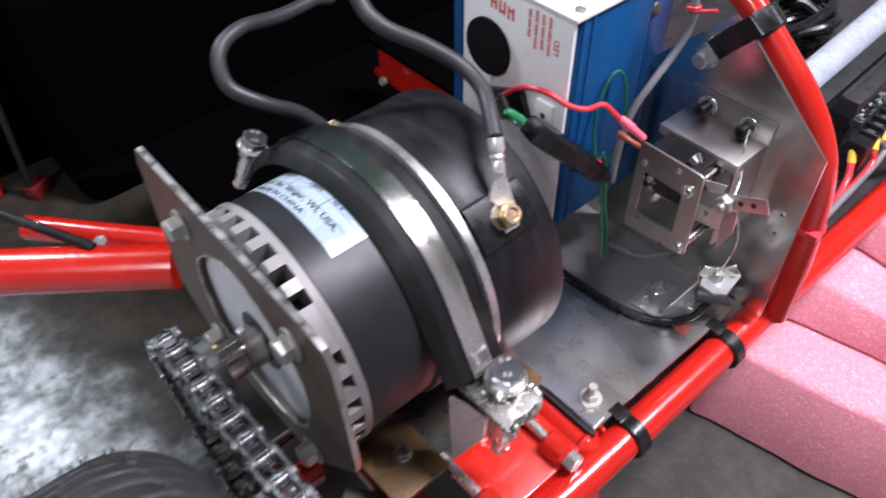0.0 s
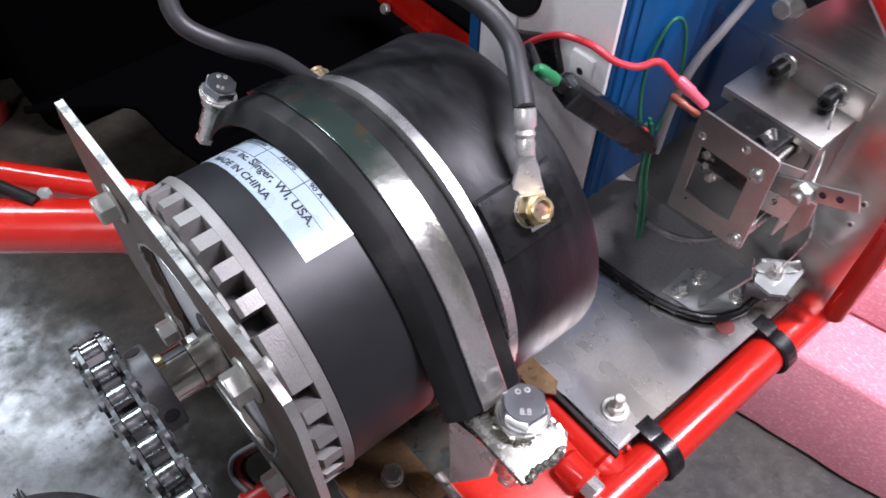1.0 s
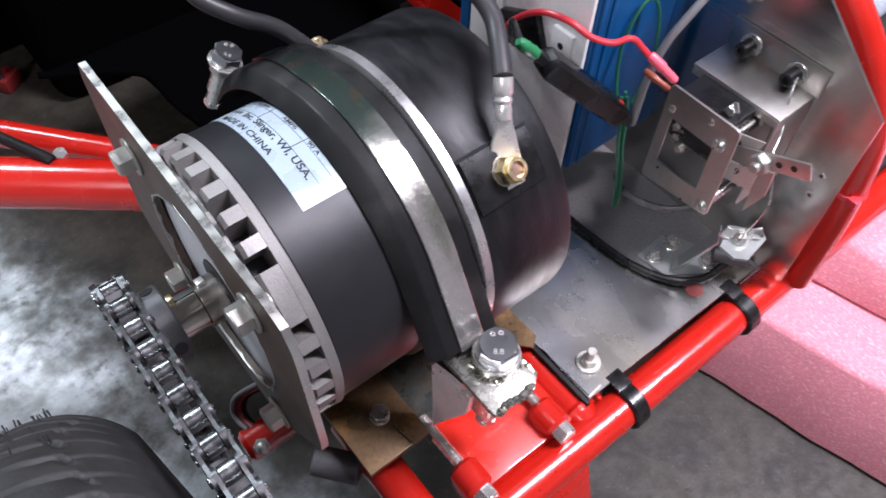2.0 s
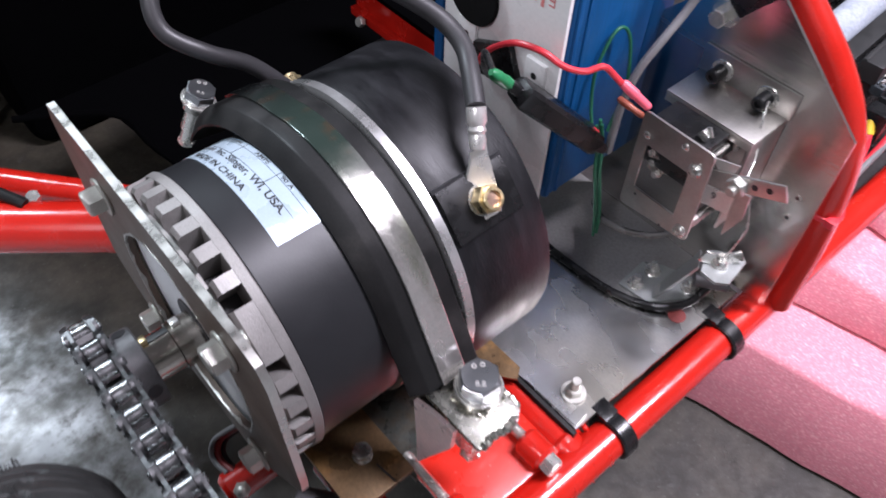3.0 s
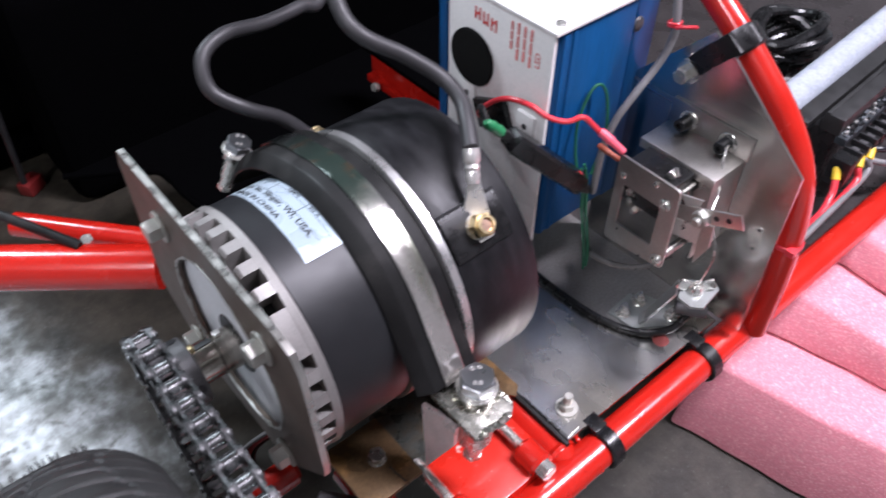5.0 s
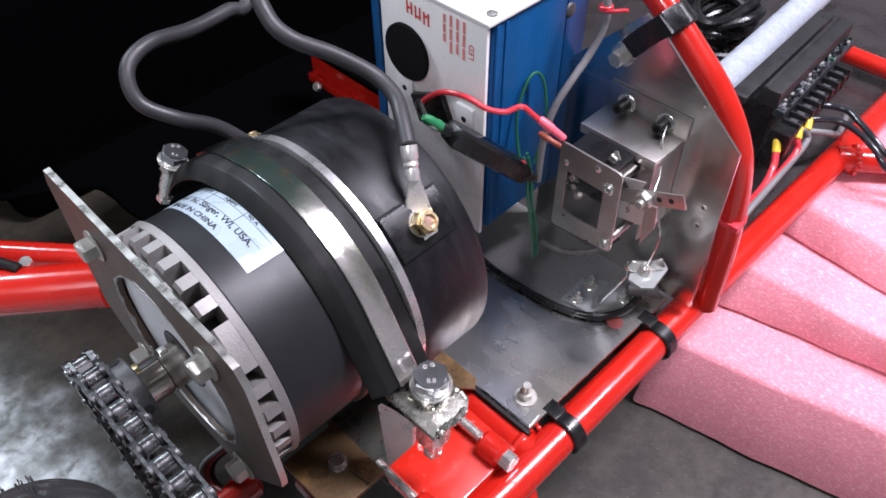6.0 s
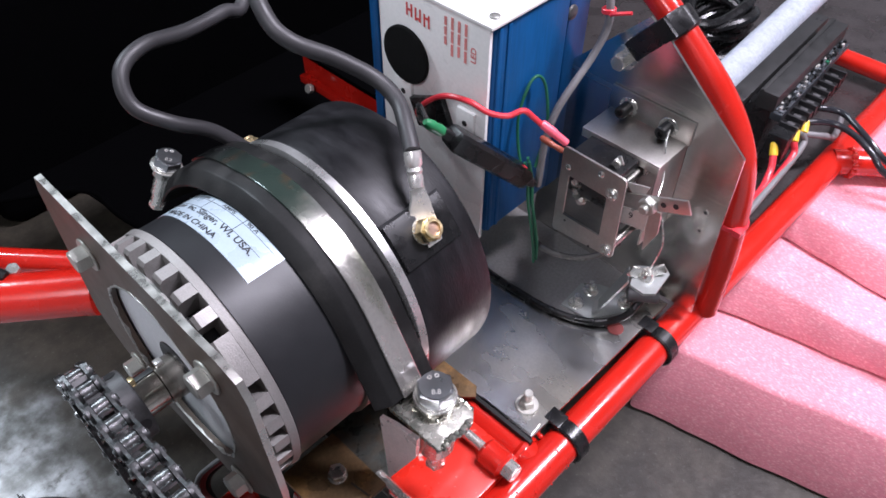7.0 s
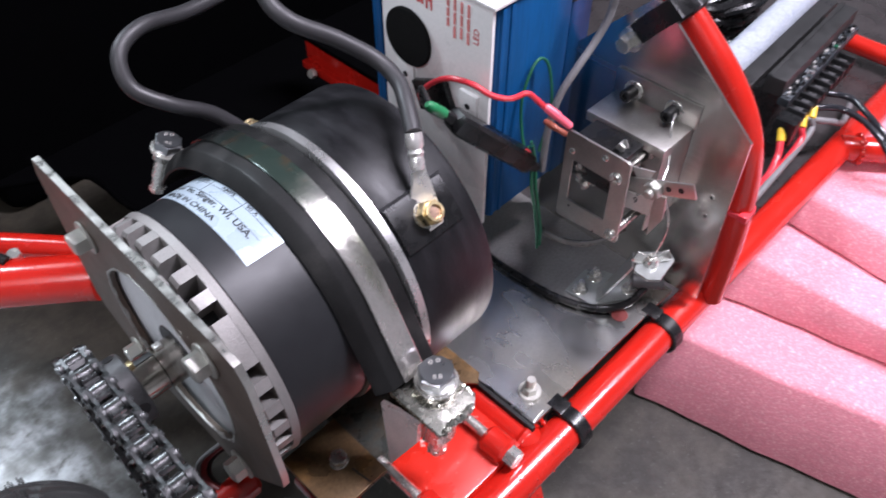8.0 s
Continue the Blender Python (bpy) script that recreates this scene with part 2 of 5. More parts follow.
def concrete():
    """A polished grey slab with worn pits, and oily brown staining where the cart stands."""
    m = bpy.data.materials.new("worn_concrete")
    m.use_nodes = True
    n, l = m.node_tree.nodes, m.node_tree.links
    bs = n["Principled BSDF"]
    bs.inputs["Specular IOR Level"].default_value = 0.42
    tc = n.new("ShaderNodeTexCoord")

    def noise(scale, detail, rough=0.55):
        t = n.new("ShaderNodeTexNoise")
        t.inputs["Scale"].default_value, t.inputs["Detail"].default_value, t.inputs["Roughness"].default_value = scale, detail, rough
        l.new(tc.outputs["Object"], t.inputs["Vector"])
        return t.outputs[0]

    def between(v, a, b, lo=0.0, hi=1.0):
        t = n.new("ShaderNodeMapRange")
        t.interpolation_type = "SMOOTHSTEP"
        for key, x in zip(("From Min", "From Max", "To Min", "To Max"), (a, b, lo, hi)):
            t.inputs[key].default_value = x
        l.new(v, t.inputs["Value"])
        return t.outputs[0]

    def sums(op, a, b):
        t = n.new("ShaderNodeMath")
        t.operation = op
        for k, v in enumerate((a, b)):
            if isinstance(v, (int, float)):
                t.inputs[k].default_value = v
            else:
                l.new(v, t.inputs[k])
        return t.outputs[0]

    def blend(f, a, b):
        t = n.new("ShaderNodeMix")
        t.data_type = "RGBA"
        l.new(f, t.inputs[0])
        for k, v in ((6, a), (7, b)):
            if isinstance(v, tuple):
                t.inputs[k].default_value = (*v, 1)
            else:
                l.new(v, t.inputs[k])
        return t.outputs[2]

    sep = n.new("ShaderNodeSeparateXYZ")
    l.new(tc.outputs["Object"], sep.inputs[0])
    # the oily ground begins along a slanting, ragged line
    edge = sums("ADD", sep.outputs[0], sums("MULTIPLY", sep.outputs[1], 0.3))
    edge = sums("ADD", edge, sums("MULTIPLY", sums("SUBTRACT", noise(15, 7), 0.5), 0.22))
    oily = between(edge, 0.13, 0.225)
    # and the stain dies away some way from the cart
    away = n.new("ShaderNodeVectorMath")
    away.operation = "DISTANCE"
    away.inputs[1].default_value = (0.7, 0.4, 0)
    l.new(tc.outputs["Object"], away.inputs[0])
    reach = sums("ADD", away.outputs["Value"], sums("MULTIPLY", sums("SUBTRACT", noise(3, 6), 0.5), 1.2))
    oily = sums("MULTIPLY", oily, between(reach, 1.5, 2.2, 1.0, 0.0))
    pits = sums("MULTIPLY", between(noise(60, 8, 0.7), 0.52, 0.72), between(noise(14, 3), 0.42, 0.62))
    specks = between(noise(240, 3), 0.6, 0.74)
    clean = blend(between(noise(30, 7, 0.65), 0.36, 0.64), (0.31, 0.33, 0.34), (0.17, 0.177, 0.17))
    stained = blend(between(noise(20, 7, 0.6), 0.36, 0.64), (0.036, 0.031, 0.0225), (0.017, 0.0147, 0.0105))
    base = blend(oily, clean, stained)
    base = blend(sums("MULTIPLY", pits, 0.7), base, (0.045, 0.043, 0.038))
    scuffs = sums("MULTIPLY", between(noise(11, 9, 0.75), 0.58, 0.7), 0.35)
    base = blend(scuffs, base, (0.085, 0.08, 0.066))
    base = blend(sums("MULTIPLY", specks, 0.25), base, (0.13, 0.13, 0.12))
    l.new(base, bs.inputs["Base Color"])
    rough = sums("ADD", between(noise(80, 5), 0.35, 0.65, 0.3, 0.42), sums("MULTIPLY", pits, 0.25))
    rough = sums("ADD", rough, sums("MULTIPLY", oily, 0.2))
    l.new(rough, bs.inputs["Roughness"])
    bp = n.new("ShaderNodeBump")
    bp.inputs["Strength"].default_value, bp.inputs["Distance"].default_value = 0.4, 0.001
    l.new(sums("ADD", sums("MULTIPLY", noise(260, 4), 0.6), sums("SUBTRACT", noise(45, 4), pits)), bp.inputs["Height"])
    l.new(bp.outputs[0], bs.inputs["Normal"])
    return m


CONCRETE = concrete()


# ---- shape helpers ----
def part(name, bm, mat, parent=None, label="", smooth=True, mats=()):
    """One mesh object out of bm, under parent; its origin stays at the world's centre."""
    bmesh.ops.recalc_face_normals(bm, faces=bm.faces)
    me = bpy.data.meshes.new(name)
    bm.to_mesh(me)
    bm.free()
    me.materials.append(mat)
    for extra in mats:
        me.materials.append(extra)
    ob = new(name, me)
    if smooth:
        me.shade_smooth()
        me.set_sharp_from_angle(angle=radians(30))
    if parent:
        ob.parent = parent
        ob.matrix_parent_inverse = parent.matrix_world.inverted()
    if label:
        ob["label"] = label
    return ob


def thing(name, at, label, category, group="", kind=""):
    ob = new(name)
    ob.empty_display_size = 0.01
    ob.location = at
    bpy.context.view_layer.update()
    return tagged(ob, label, category, group, kind)


def frame_of(d):
    """Three axes, the first along d."""
    d = Vector(d).normalized()
    up = Vector((0, 0, 1)) if abs(d.z) < 0.95 else Vector((1, 0, 0))
    s = d.cross(up).normalized()
    return d, s, s.cross(d).normalized()


def box(bm, centre, size, turn=(0, 0, 0), bevel=0.0, segments=2):
    m = pose(*centre, *turn) @ Matrix.Diagonal((*size, 1))
    made = bmesh.ops.create_cube(bm, size=1, matrix=m)
    if bevel:
        edges = list({e for v in made["verts"] for e in v.link_edges})
        bmesh.ops.bevel(bm, geom=edges, offset=bevel, segments=segments, profile=0.6, affect="EDGES")
    return bm


def rings(bm, loops, close=False, caps=True):
    """Skins rings of vertices."""
    made = [[bm.verts.new(p) for p in loop] for loop in loops]
    k = len(made[0])
    pairs = list(zip(made, made[1:])) + ([(made[-1], made[0])] if close else [])
    for a, b in pairs:
        for i in range(k):
            bm.faces.new((a[i], a[(i + 1) % k], b[(i + 1) % k], b[i]))
    if caps and not close:
        bm.faces.new(made[0])
        bm.faces.new(made[-1])
    return bm


def lathe(bm, start, d, profile, seg=48, caps=True):
    """A turned body: profile rows of (distance along d, radius)."""
    d, s, u = frame_of(d)
    start = Vector(start)
    loops = [[start + d * a + (s * math.cos(2 * math.pi * i / seg) + u * math.sin(2 * math.pi * i / seg)) * r for i in range(seg)] for a, r in profile]
    return rings(bm, loops, caps=caps)


def rod(bm, a, b, r, seg=20, soft=0.0):
    a, b = Vector(a), Vector(b)
    n = (b - a).length
    prof = [(0, r - soft), (soft, r), (n - soft, r), (n, r - soft)] if soft else [(0, r), (n, r)]
    return lathe(bm, a, b - a, prof, seg)


def hollow(bm, start, d, length, r_out, r_in, seg=40, soft=0.0004):
    """A ring or tube with a bore."""
    d, s, u = frame_of(d)
    start = Vector(start)
    prof = [(0, r_in), (0, r_out - soft), (soft, r_out), (length - soft, r_out), (length, r_out - soft), (length, r_in)]
    loops = [[start + d * a + (s * math.cos(2 * math.pi * i / seg) + u * math.sin(2 * math.pi * i / seg)) * r for i in range(seg)] for a, r in prof]
    return rings(bm, loops, close=True)


def spline(points, steps=8):
    """A smooth run through points."""
    p = [Vector(q) for q in points]
    p = [p[0] * 2 - p[1]] + p + [p[-1] * 2 - p[-2]]
    out = []
    for i in range(1, len(p) - 2):
        for k in range(steps):
            t = k / steps
            out.append(0.5 * (2 * p[i] + (p[i + 1] - p[i - 1]) * t + (2 * p[i - 1] - 5 * p[i] + 4 * p[i + 1] - p[i + 2]) * t * t
                              + (3 * p[i] - p[i - 1] - 3 * p[i + 1] + p[i + 2]) * t ** 3))
    return out + [p[-2]]


def cable(bm, points, r, seg=12, steps=8, smooth=True):
    run = spline(points, steps) if smooth else [Vector(q) for q in points]
    d, s, u = frame_of(run[1] - run[0])
    loops = []
    for i, q in enumerate(run):
        t = (run[min(i + 1, len(run) - 1)] - run[max(i - 1, 0)]).normalized()
        s = (s - t * s.dot(t)).normalized()
        u = s.cross(t)
        loops.append([q + (s * math.cos(2 * math.pi * k / seg) + u * math.sin(2 * math.pi * k / seg)) * r for k in range(seg)])
    return rings(bm, loops)


def prism(bm, outline, axis, lo, hi, hole=None):
    """A plate: outline in the two other axes, thick along axis; hole: a ring with as many corners as the outline."""
    def at(p, v):
        return {"x": (v, p[0], p[1]), "y": (p[0], v, p[1]), "z": (p[0], p[1], v)}[axis]
    if hole:
        return rings(bm, [[at(p, lo) for p in outline], [at(p, hi) for p in outline], [at(p, hi) for p in hole], [at(p, lo) for p in hole]], close=True)
    return rings(bm, [[at(p, lo) for p in outline], [at(p, hi) for p in outline]])


def hexagon(bm, at, d, across, height, turn=0.0, chamfer=0.0009):
    """A bolt head or nut with a chamfered top, from at along d."""
    d, s, u = frame_of(d)
    at = Vector(at)
    r = across / math.sqrt(3)
    def ring(a, q):
        return [at + d * a + (s * math.cos(turn + math.pi / 3 * i) + u * math.sin(turn + math.pi / 3 * i)) * q for i in range(6)]
    rings(bm, [ring(0, r), ring(height - chamfer * 0.9, r), ring(height - chamfer * 0.5, r - chamfer * 0.6)], caps=True)
    lathe(bm, at + d * (height - chamfer), d, [(0, r * 0.85), (chamfer, r * 0.83)], 24)
    return bm


def bolt(name, at, d, across, head, shank, reach, parent=None, label="", mat=None, washer=0.0, category="bolt", turn=0.0):
    """A hex bolt: head from at along d, washer below it, shank backwards."""
    d = Vector(d).normalized()
    at = Vector(at)
    if parent is None:
        host = thing(name, at, label, category)
    else:
        host = parent
    bm = hexagon(bmesh.new(), at, d, across, head, turn)
    rod(bm, at - d * reach, at + d * 0.0005, shank, 14)
    first = part("bolt_head" if parent is None else name, bm, mat or BRIGHT_STEEL, host)
    if washer:
        part("washer", hollow(bmesh.new(), at - d * 0.0016, d, 0.0015, washer, shank * 0.9, 28), mat or BRIGHT_STEEL, host if parent is None else first)
    return host


def writing(name, body, size, m, mat, parent, label="", wide=1.0):
    """Printed words, as a thin mesh at the pose m (x along the line, z out of the surface)."""
    cu = bpy.data.curves.new(name, "FONT")
    cu.body, cu.size, cu.extrude, cu.align_x = body, size, 0.00006, "LEFT"
    tmp = bpy.data.objects.new(name, cu)
    scene.collection.objects.link(tmp)
    me = bpy.data.meshes.new_from_object(tmp.evaluated_get(bpy.context.evaluated_depsgraph_get()))
    bpy.data.objects.remove(tmp)
    bpy.data.curves.remove(cu)
    for v in me.vertices:
        v.co.x *= wide
    me.transform(m)
    me.materials.clear()
    me.materials.append(mat)
    ob = new(name, me)
    ob.parent = parent
    ob.matrix_parent_inverse = parent.matrix_world.inverted()
    if label:
        ob["label"] = label
    return ob


AX_Y, AX_Z = 0.298, 0.233        # the motor's axis, along x
X = Vector((1, 0, 0))


def on_motor(x, r, angle):
    """A place on the motor: angle in degrees from the top towards the near side."""
    a = radians(angle)
    return Vector((x, AX_Y - r * math.sin(a), AX_Z + r * math.cos(a)))


def arc(bm, x0, x1, r_in, r_out, a0, a1, step=3.0):
    """A curved bar round the motor's axis between two angles."""
    k = max(1, int(abs(a1 - a0) / step))
    loops = []
    for i in range(k + 1):
        a = a0 + (a1 - a0) * i / k
        loops.append([on_motor(x0, r_in, a), on_motor(x1, r_in, a), on_motor(x1, r_out, a), on_motor(x0, r_out, a)])
    return rings(bm, loops)


# ---- the room ----
FLOOR = -0.10
part("floor", box(bmesh.new(), (0, 0, FLOOR - 0.05), (8, 8, 0.1)), CONCRETE, None, smooth=False)
tagged(bpy.data.objects["floor"], "stained grey polished concrete workshop floor", "floor", kind="structure")
# unseen walls and ceiling, added to close the room and reflect light
for nm, c, s in (("wall_north", (0, 4.05, 1.3), (8.2, 0.1, 2.7)), ("wall_south", (0, -4.05, 1.3), (8.2, 0.1, 2.7)),
                 ("wall_east", (4.05, 0, 1.3), (0.1, 8, 2.7)), ("wall_west", (-4.05, 0, 1.3), (0.1, 8, 2.7))):
    tagged(part(nm, box(bmesh.new(), c, s), WALL, None, smooth=False), "unseen workshop wall, pale to bounce fill light", "wall", kind="structure")
tagged(part("ceiling", box(bmesh.new(), (0, 0, 2.7), (8.2, 8.2, 0.1)), WALL, None, smooth=False), "unseen workshop ceiling, pale to bounce fill light", "ceiling", kind="structure")
# unseen fixtures; the third only houses the added side fill lamp
for nm, c, wide in (("ceiling_light", (1.15, -0.5, 90), 0.28), ("ceiling_light", (-0.25, 2.35, 90), 0.34), ("ceiling_light", (-1.7, -0.5, 90), 0.28)):
    lamp = thing(nm, (c[0], c[1], 2.3), "unseen long white fluorescent light under the ceiling", "lamp", "ceiling lights")
    part("housing", box(bmesh.new(), (c[0], c[1], 2.34), (1.3, wide, 0.08), (0, 0, c[2]), bevel=0.01), WHITE_CARD, lamp)
    for dx in (-0.5, 0.5):
        part("hanger", rod(bmesh.new(), (c[0] + dx * (c[2] == 0), c[1] + dx * (c[2] != 0), 2.38), (c[0] + dx * (c[2] == 0), c[1] + dx * (c[2] != 0), 2.66), 0.004, 8), BRIGHT_STEEL, lamp)


# ---- the cart's red frame ----
RAIL_Y, RAIL_Z, RAIL_R = 0.137, 0.094, 0.0145
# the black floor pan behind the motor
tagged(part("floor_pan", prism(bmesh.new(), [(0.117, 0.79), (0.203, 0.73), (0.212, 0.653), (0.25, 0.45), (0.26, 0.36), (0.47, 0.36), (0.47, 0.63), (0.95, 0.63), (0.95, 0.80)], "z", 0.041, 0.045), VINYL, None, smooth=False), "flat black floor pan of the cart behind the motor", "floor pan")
part("rolled_edge", cable(bmesh.new(), [(0.117, 0.79, 0.0445), (0.203, 0.73, 0.0445), (0.212, 0.653, 0.0445), (0.25, 0.45, 0.0445), (0.26, 0.36, 0.0445)], 0.004, 10, 6), VINYL, bpy.data.objects["floor_pan"])
frame_ob = thing("cart_frame", (0.3, RAIL_Y, RAIL_Z - RAIL_R), "glossy red welded steel tube cart frame", "frame")
part("main_rail", rod(bmesh.new(), (0.06, RAIL_Y, RAIL_Z), (1.25, RAIL_Y, RAIL_Z), RAIL_R, 32), RED, frame_ob)
part("cross_tube", rod(bmesh.new(), (0.272, RAIL_Y, RAIL_Z), (0.272, 0.35, RAIL_Z), 0.0135, 28), RED, frame_ob)
part("outrigger_tube", rod(bmesh.new(), (0.765, RAIL_Y, RAIL_Z + 0.003), (1.0, -0.16, RAIL_Z + 0.003), 0.0135, 28), RED, frame_ob)
part("far_rail", cable(bmesh.new(), [(-0.16, 0.745, 0.115), (-0.03, 0.638, 0.115), (0.125, 0.512, 0.115)], 0.0215, 28, 4), RED, frame_ob)
part("far_brace", cable(bmesh.new(), [(0.0435, 0.6727, 0.10), (0.0951, 0.6122, 0.10), (0.150, 0.548, 0.10)], 0.0125, 20, 4), RED, frame_ob)
stub = part("far_bar", box(bmesh.new(), (0.487, 0.56, 0.112), (0.026, 0.21, 0.042), bevel=0.003), RED, frame_ob)
part("bar_lip", box(bmesh.new(), (0.4705, 0.62, 0.0965), (0.008, 0.09, 0.010), bevel=0.0015), RED, stub)
# added black cap: keeps the bar's lit top dark
part("bar_shade_cap", box(bmesh.new(), (0.484, 0.56, 0.1362), (0.036, 0.225, 0.006), bevel=0.002), VINYL, stub, "black cap added to darken the top of the bar")
part("bar_bolt", hexagon(bmesh.new(), (0.461, 0.636, 0.0985), (-1, 0, 0.4), 0.010, 0.006), ZINC_BOLT, stub)
# the bent upright beside the sheet-metal panel
part("upright", cable(bmesh.new(), [(0.489, 0.1265, 0.10), (0.488, 0.1285, 0.18), (0.487, 0.1360, 0.243), (0.487, 0.1485, 0.276), (0.487, 0.1700, 0.3035), (0.487, 0.198, 0.3275), (0.487, 0.22, 0.3445), (0.487, 0.252, 0.367), (0.487, 0.32, 0.415)], 0.0102, 28, 8), RED, frame_ob)
for wx, wy in ((0.258, 0.153), (0.2885, 0.1535)):
    bm = bmesh.new()
    for k in range(7):
        rr = 0.0016 + 0.0007 * math.sin(k * 2.3 + wx * 90)
        bmesh.ops.create_icosphere(bm, subdivisions=2, radius=rr, matrix=pose(wx + 0.0012 * math.sin(k * 3.1), wy - 0.001 * k, 0.1045 + 0.0011 * math.cos(k * 1.7) - 0.0006 * k))
    part("weld_spatter", bm, RED, frame_ob)
part("weld_bead", lathe(bmesh.new(), (0.272, 0.1505, RAIL_Z), (0, 1, 0), [(0, 0.0155), (0.003, 0.0158), (0.006, 0.0138)], 28), RED, frame_ob)
bm = bmesh.new()
for k in range(16):
    a = k * math.pi / 8
    d, u, v = frame_of((0.235, -0.297, 0))
    c = Vector((0.777, 0.1218, RAIL_Z + 0.003)) + (u * math.cos(a) + v * math.sin(a)) * 0.0142
    bmesh.ops.create_icosphere(bm, subdivisions=2, radius=0.0033 + 0.0007 * math.sin(k * 2.7), matrix=Matrix.Translation(c + d * 0.001 * math.sin(k * 1.9)))
part("weld_bead", bm, RED, frame_ob)["kind"] = "stuff"
# the flat slide between the adjusting screws, and the hanging tab
part("slide_plate", box(bmesh.new(), (0.2205, 0.1825, 0.100), (0.079, 0.067, 0.02), bevel=0.002), RED_WORN, frame_ob)
part("tab", box(bmesh.new(), (0.2, 0.1164, 0.0465), (0.115, 0.006, 0.085), (-17, 0, 0), bevel=0.001), RED, frame_ob)
rnd_w = random.Random(12)
bm = bmesh.new()
for k in range(34):
    down = rnd_w.uniform(0.004, 0.05)
    px, py, pz = rnd_w.uniform(0.160, 0.254), 0.1288 - down * math.sin(radians(17)) - 0.0030, 0.0872 - down * math.cos(radians(17)) - 0.0009
    bmesh.ops.create_icosphere(bm, subdivisions=1, radius=rnd_w.uniform(0.0006, 0.0015), matrix=pose(px, py, pz))
for k in range(22):
    a, px = radians(rnd_w.uniform(95, 190)), rnd_w.uniform(0.17, 0.30)
    bmesh.ops.create_icosphere(bm, subdivisions=1, radius=rnd_w.uniform(0.0005, 0.0011), matrix=pose(px, RAIL_Y + RAIL_R * math.cos(a), RAIL_Z + RAIL_R * math.sin(a)))
spatter = part("weld_spatter", bm, RED, frame_ob, "tiny painted-over weld beads")
spatter["kind"] = "stuff"
for sx in (0.2455, 0.1775):
    part("screw_boss", rod(bmesh.new(), (sx, 0.1485, 0.116), (sx, 0.1695, 0.116), 0.0105, 24, 0.0025), RED, frame_ob)
    part("boss_foot", box(bmesh.new(), (sx, 0.159, 0.106), (0.019, 0.019, 0.018), bevel=0.003), RED, frame_ob)
part("inner_tube", rod(bmesh.new(), (0.142, 0.145, 0.094), (0.142, 0.25, 0.094), 0.0135, 24), RED, frame_ob)
part("motor_lug", rod(bmesh.new(), (0.112, 0.2755, 0.0935), (0.0755, 0.2755, 0.0935), 0.0118, 28, 0.003), RED, frame_ob)
bm = hexagon(bmesh.new(), (0.0850, 0.2668, 0.1010), (-0.1, -0.55, 0.8), 0.0098, 0.0045, 0.3)
bmesh.ops.create_uvsphere(bm, u_segments=16, v_segments=8, radius=0.0042, matrix=Matrix.Translation((0.0846, 0.2643, 0.1046)))
part("lug_screw", bm, ZINC_BOLT, frame_ob, "bright zinc screw in the red lug")

part("pivot_pin", rod(bmesh.new(), (0.108, 0.238, 0.098), (0.128, 0.213, 0.098), 0.0105, 22, 0.001), HUB, frame_ob, "dark steel pivot pin")
for sx in (0.2455, 0.1775):
    scr = thing("adjusting_screw", (sx, 0.14, 0.116), "threaded steel adjusting screw with hex head through a red boss", "screw", "adjusting screws")
    part("hex_head", hexagon(bmesh.new(), (sx, 0.1485, 0.116), (0, -1, 0), 0.0135, 0.0085, 0.2), BRIGHT_STEEL, scr)
    bm = bmesh.new()
    pr = []
    k = 0
    while 0.1695 + k * 0.0006 < 0.212:
        pr.append((k * 0.0006, 0.0042 if k % 2 else 0.0037))
        k += 1
    lathe(bm, (sx, 0.1695, 0.116), (0, 1, 0), pr, 16)
    part("threaded_rod", bm, BRIGHT_STEEL, scr)

# ---- the sheet tray under the motor and the controls ----
tray = thing("tray", (0.34, 0.2, 0.112), "worn grey aluminium sheet tray lying on the frame", "tray")
part("sheet", prism(bmesh.new(), [(0.2785, 0.152), (0.4604, 0.150), (0.4604, 0.345), (0.2785, 0.345)], "z", 0.1095, 0.1125), TRAY_ALU, tray, smooth=False)
part("doubler_strip", prism(bmesh.new(), [(0.2787, 0.2015), (0.2795, 0.1535), (0.2920, 0.1545), (0.2905, 0.2005)], "z", 0.1126, 0.1138), TRAY_ALU, tray, "narrow doubler strip along the tray edge", smooth=False)
# added black strip for the shade in the gap beneath the tray
part("edge_gap_strip", box(bmesh.new(), (0.2762, 0.2475, 0.1065), (0.004, 0.195, 0.011), bevel=0.0012), RUBBER, tray, "black strip painted as the shaded gap under the tray edge")
bolt("tray_bolt", (0.297, 0.172, 0.1152), (0, 0, 1), 0.0105, 0.0062, 0.0034, 0.01, label="small zinc bolt with nut through the aluminium tray", washer=0.0092, mat=ZINC_BOLT)
bm = rod(bmesh.new(), (0.297, 0.172, 0.1195), (0.297, 0.172, 0.1305), 0.0036, 14, 0.0006)
part("stud", bm, ZINC_BOLT, bpy.data.objects["tray_bolt"])

tagged(part("corner_plate", prism(bmesh.new(), [(0.2810, 0.252), (0.2815, 0.2100), (0.2735, 0.2040), (0.2640, 0.2150), (0.2640, 0.252)], "z", 0.1139, 0.1160), RUSTY, None, smooth=False), "small rust-brown plate on the corner of the tray", "plate")

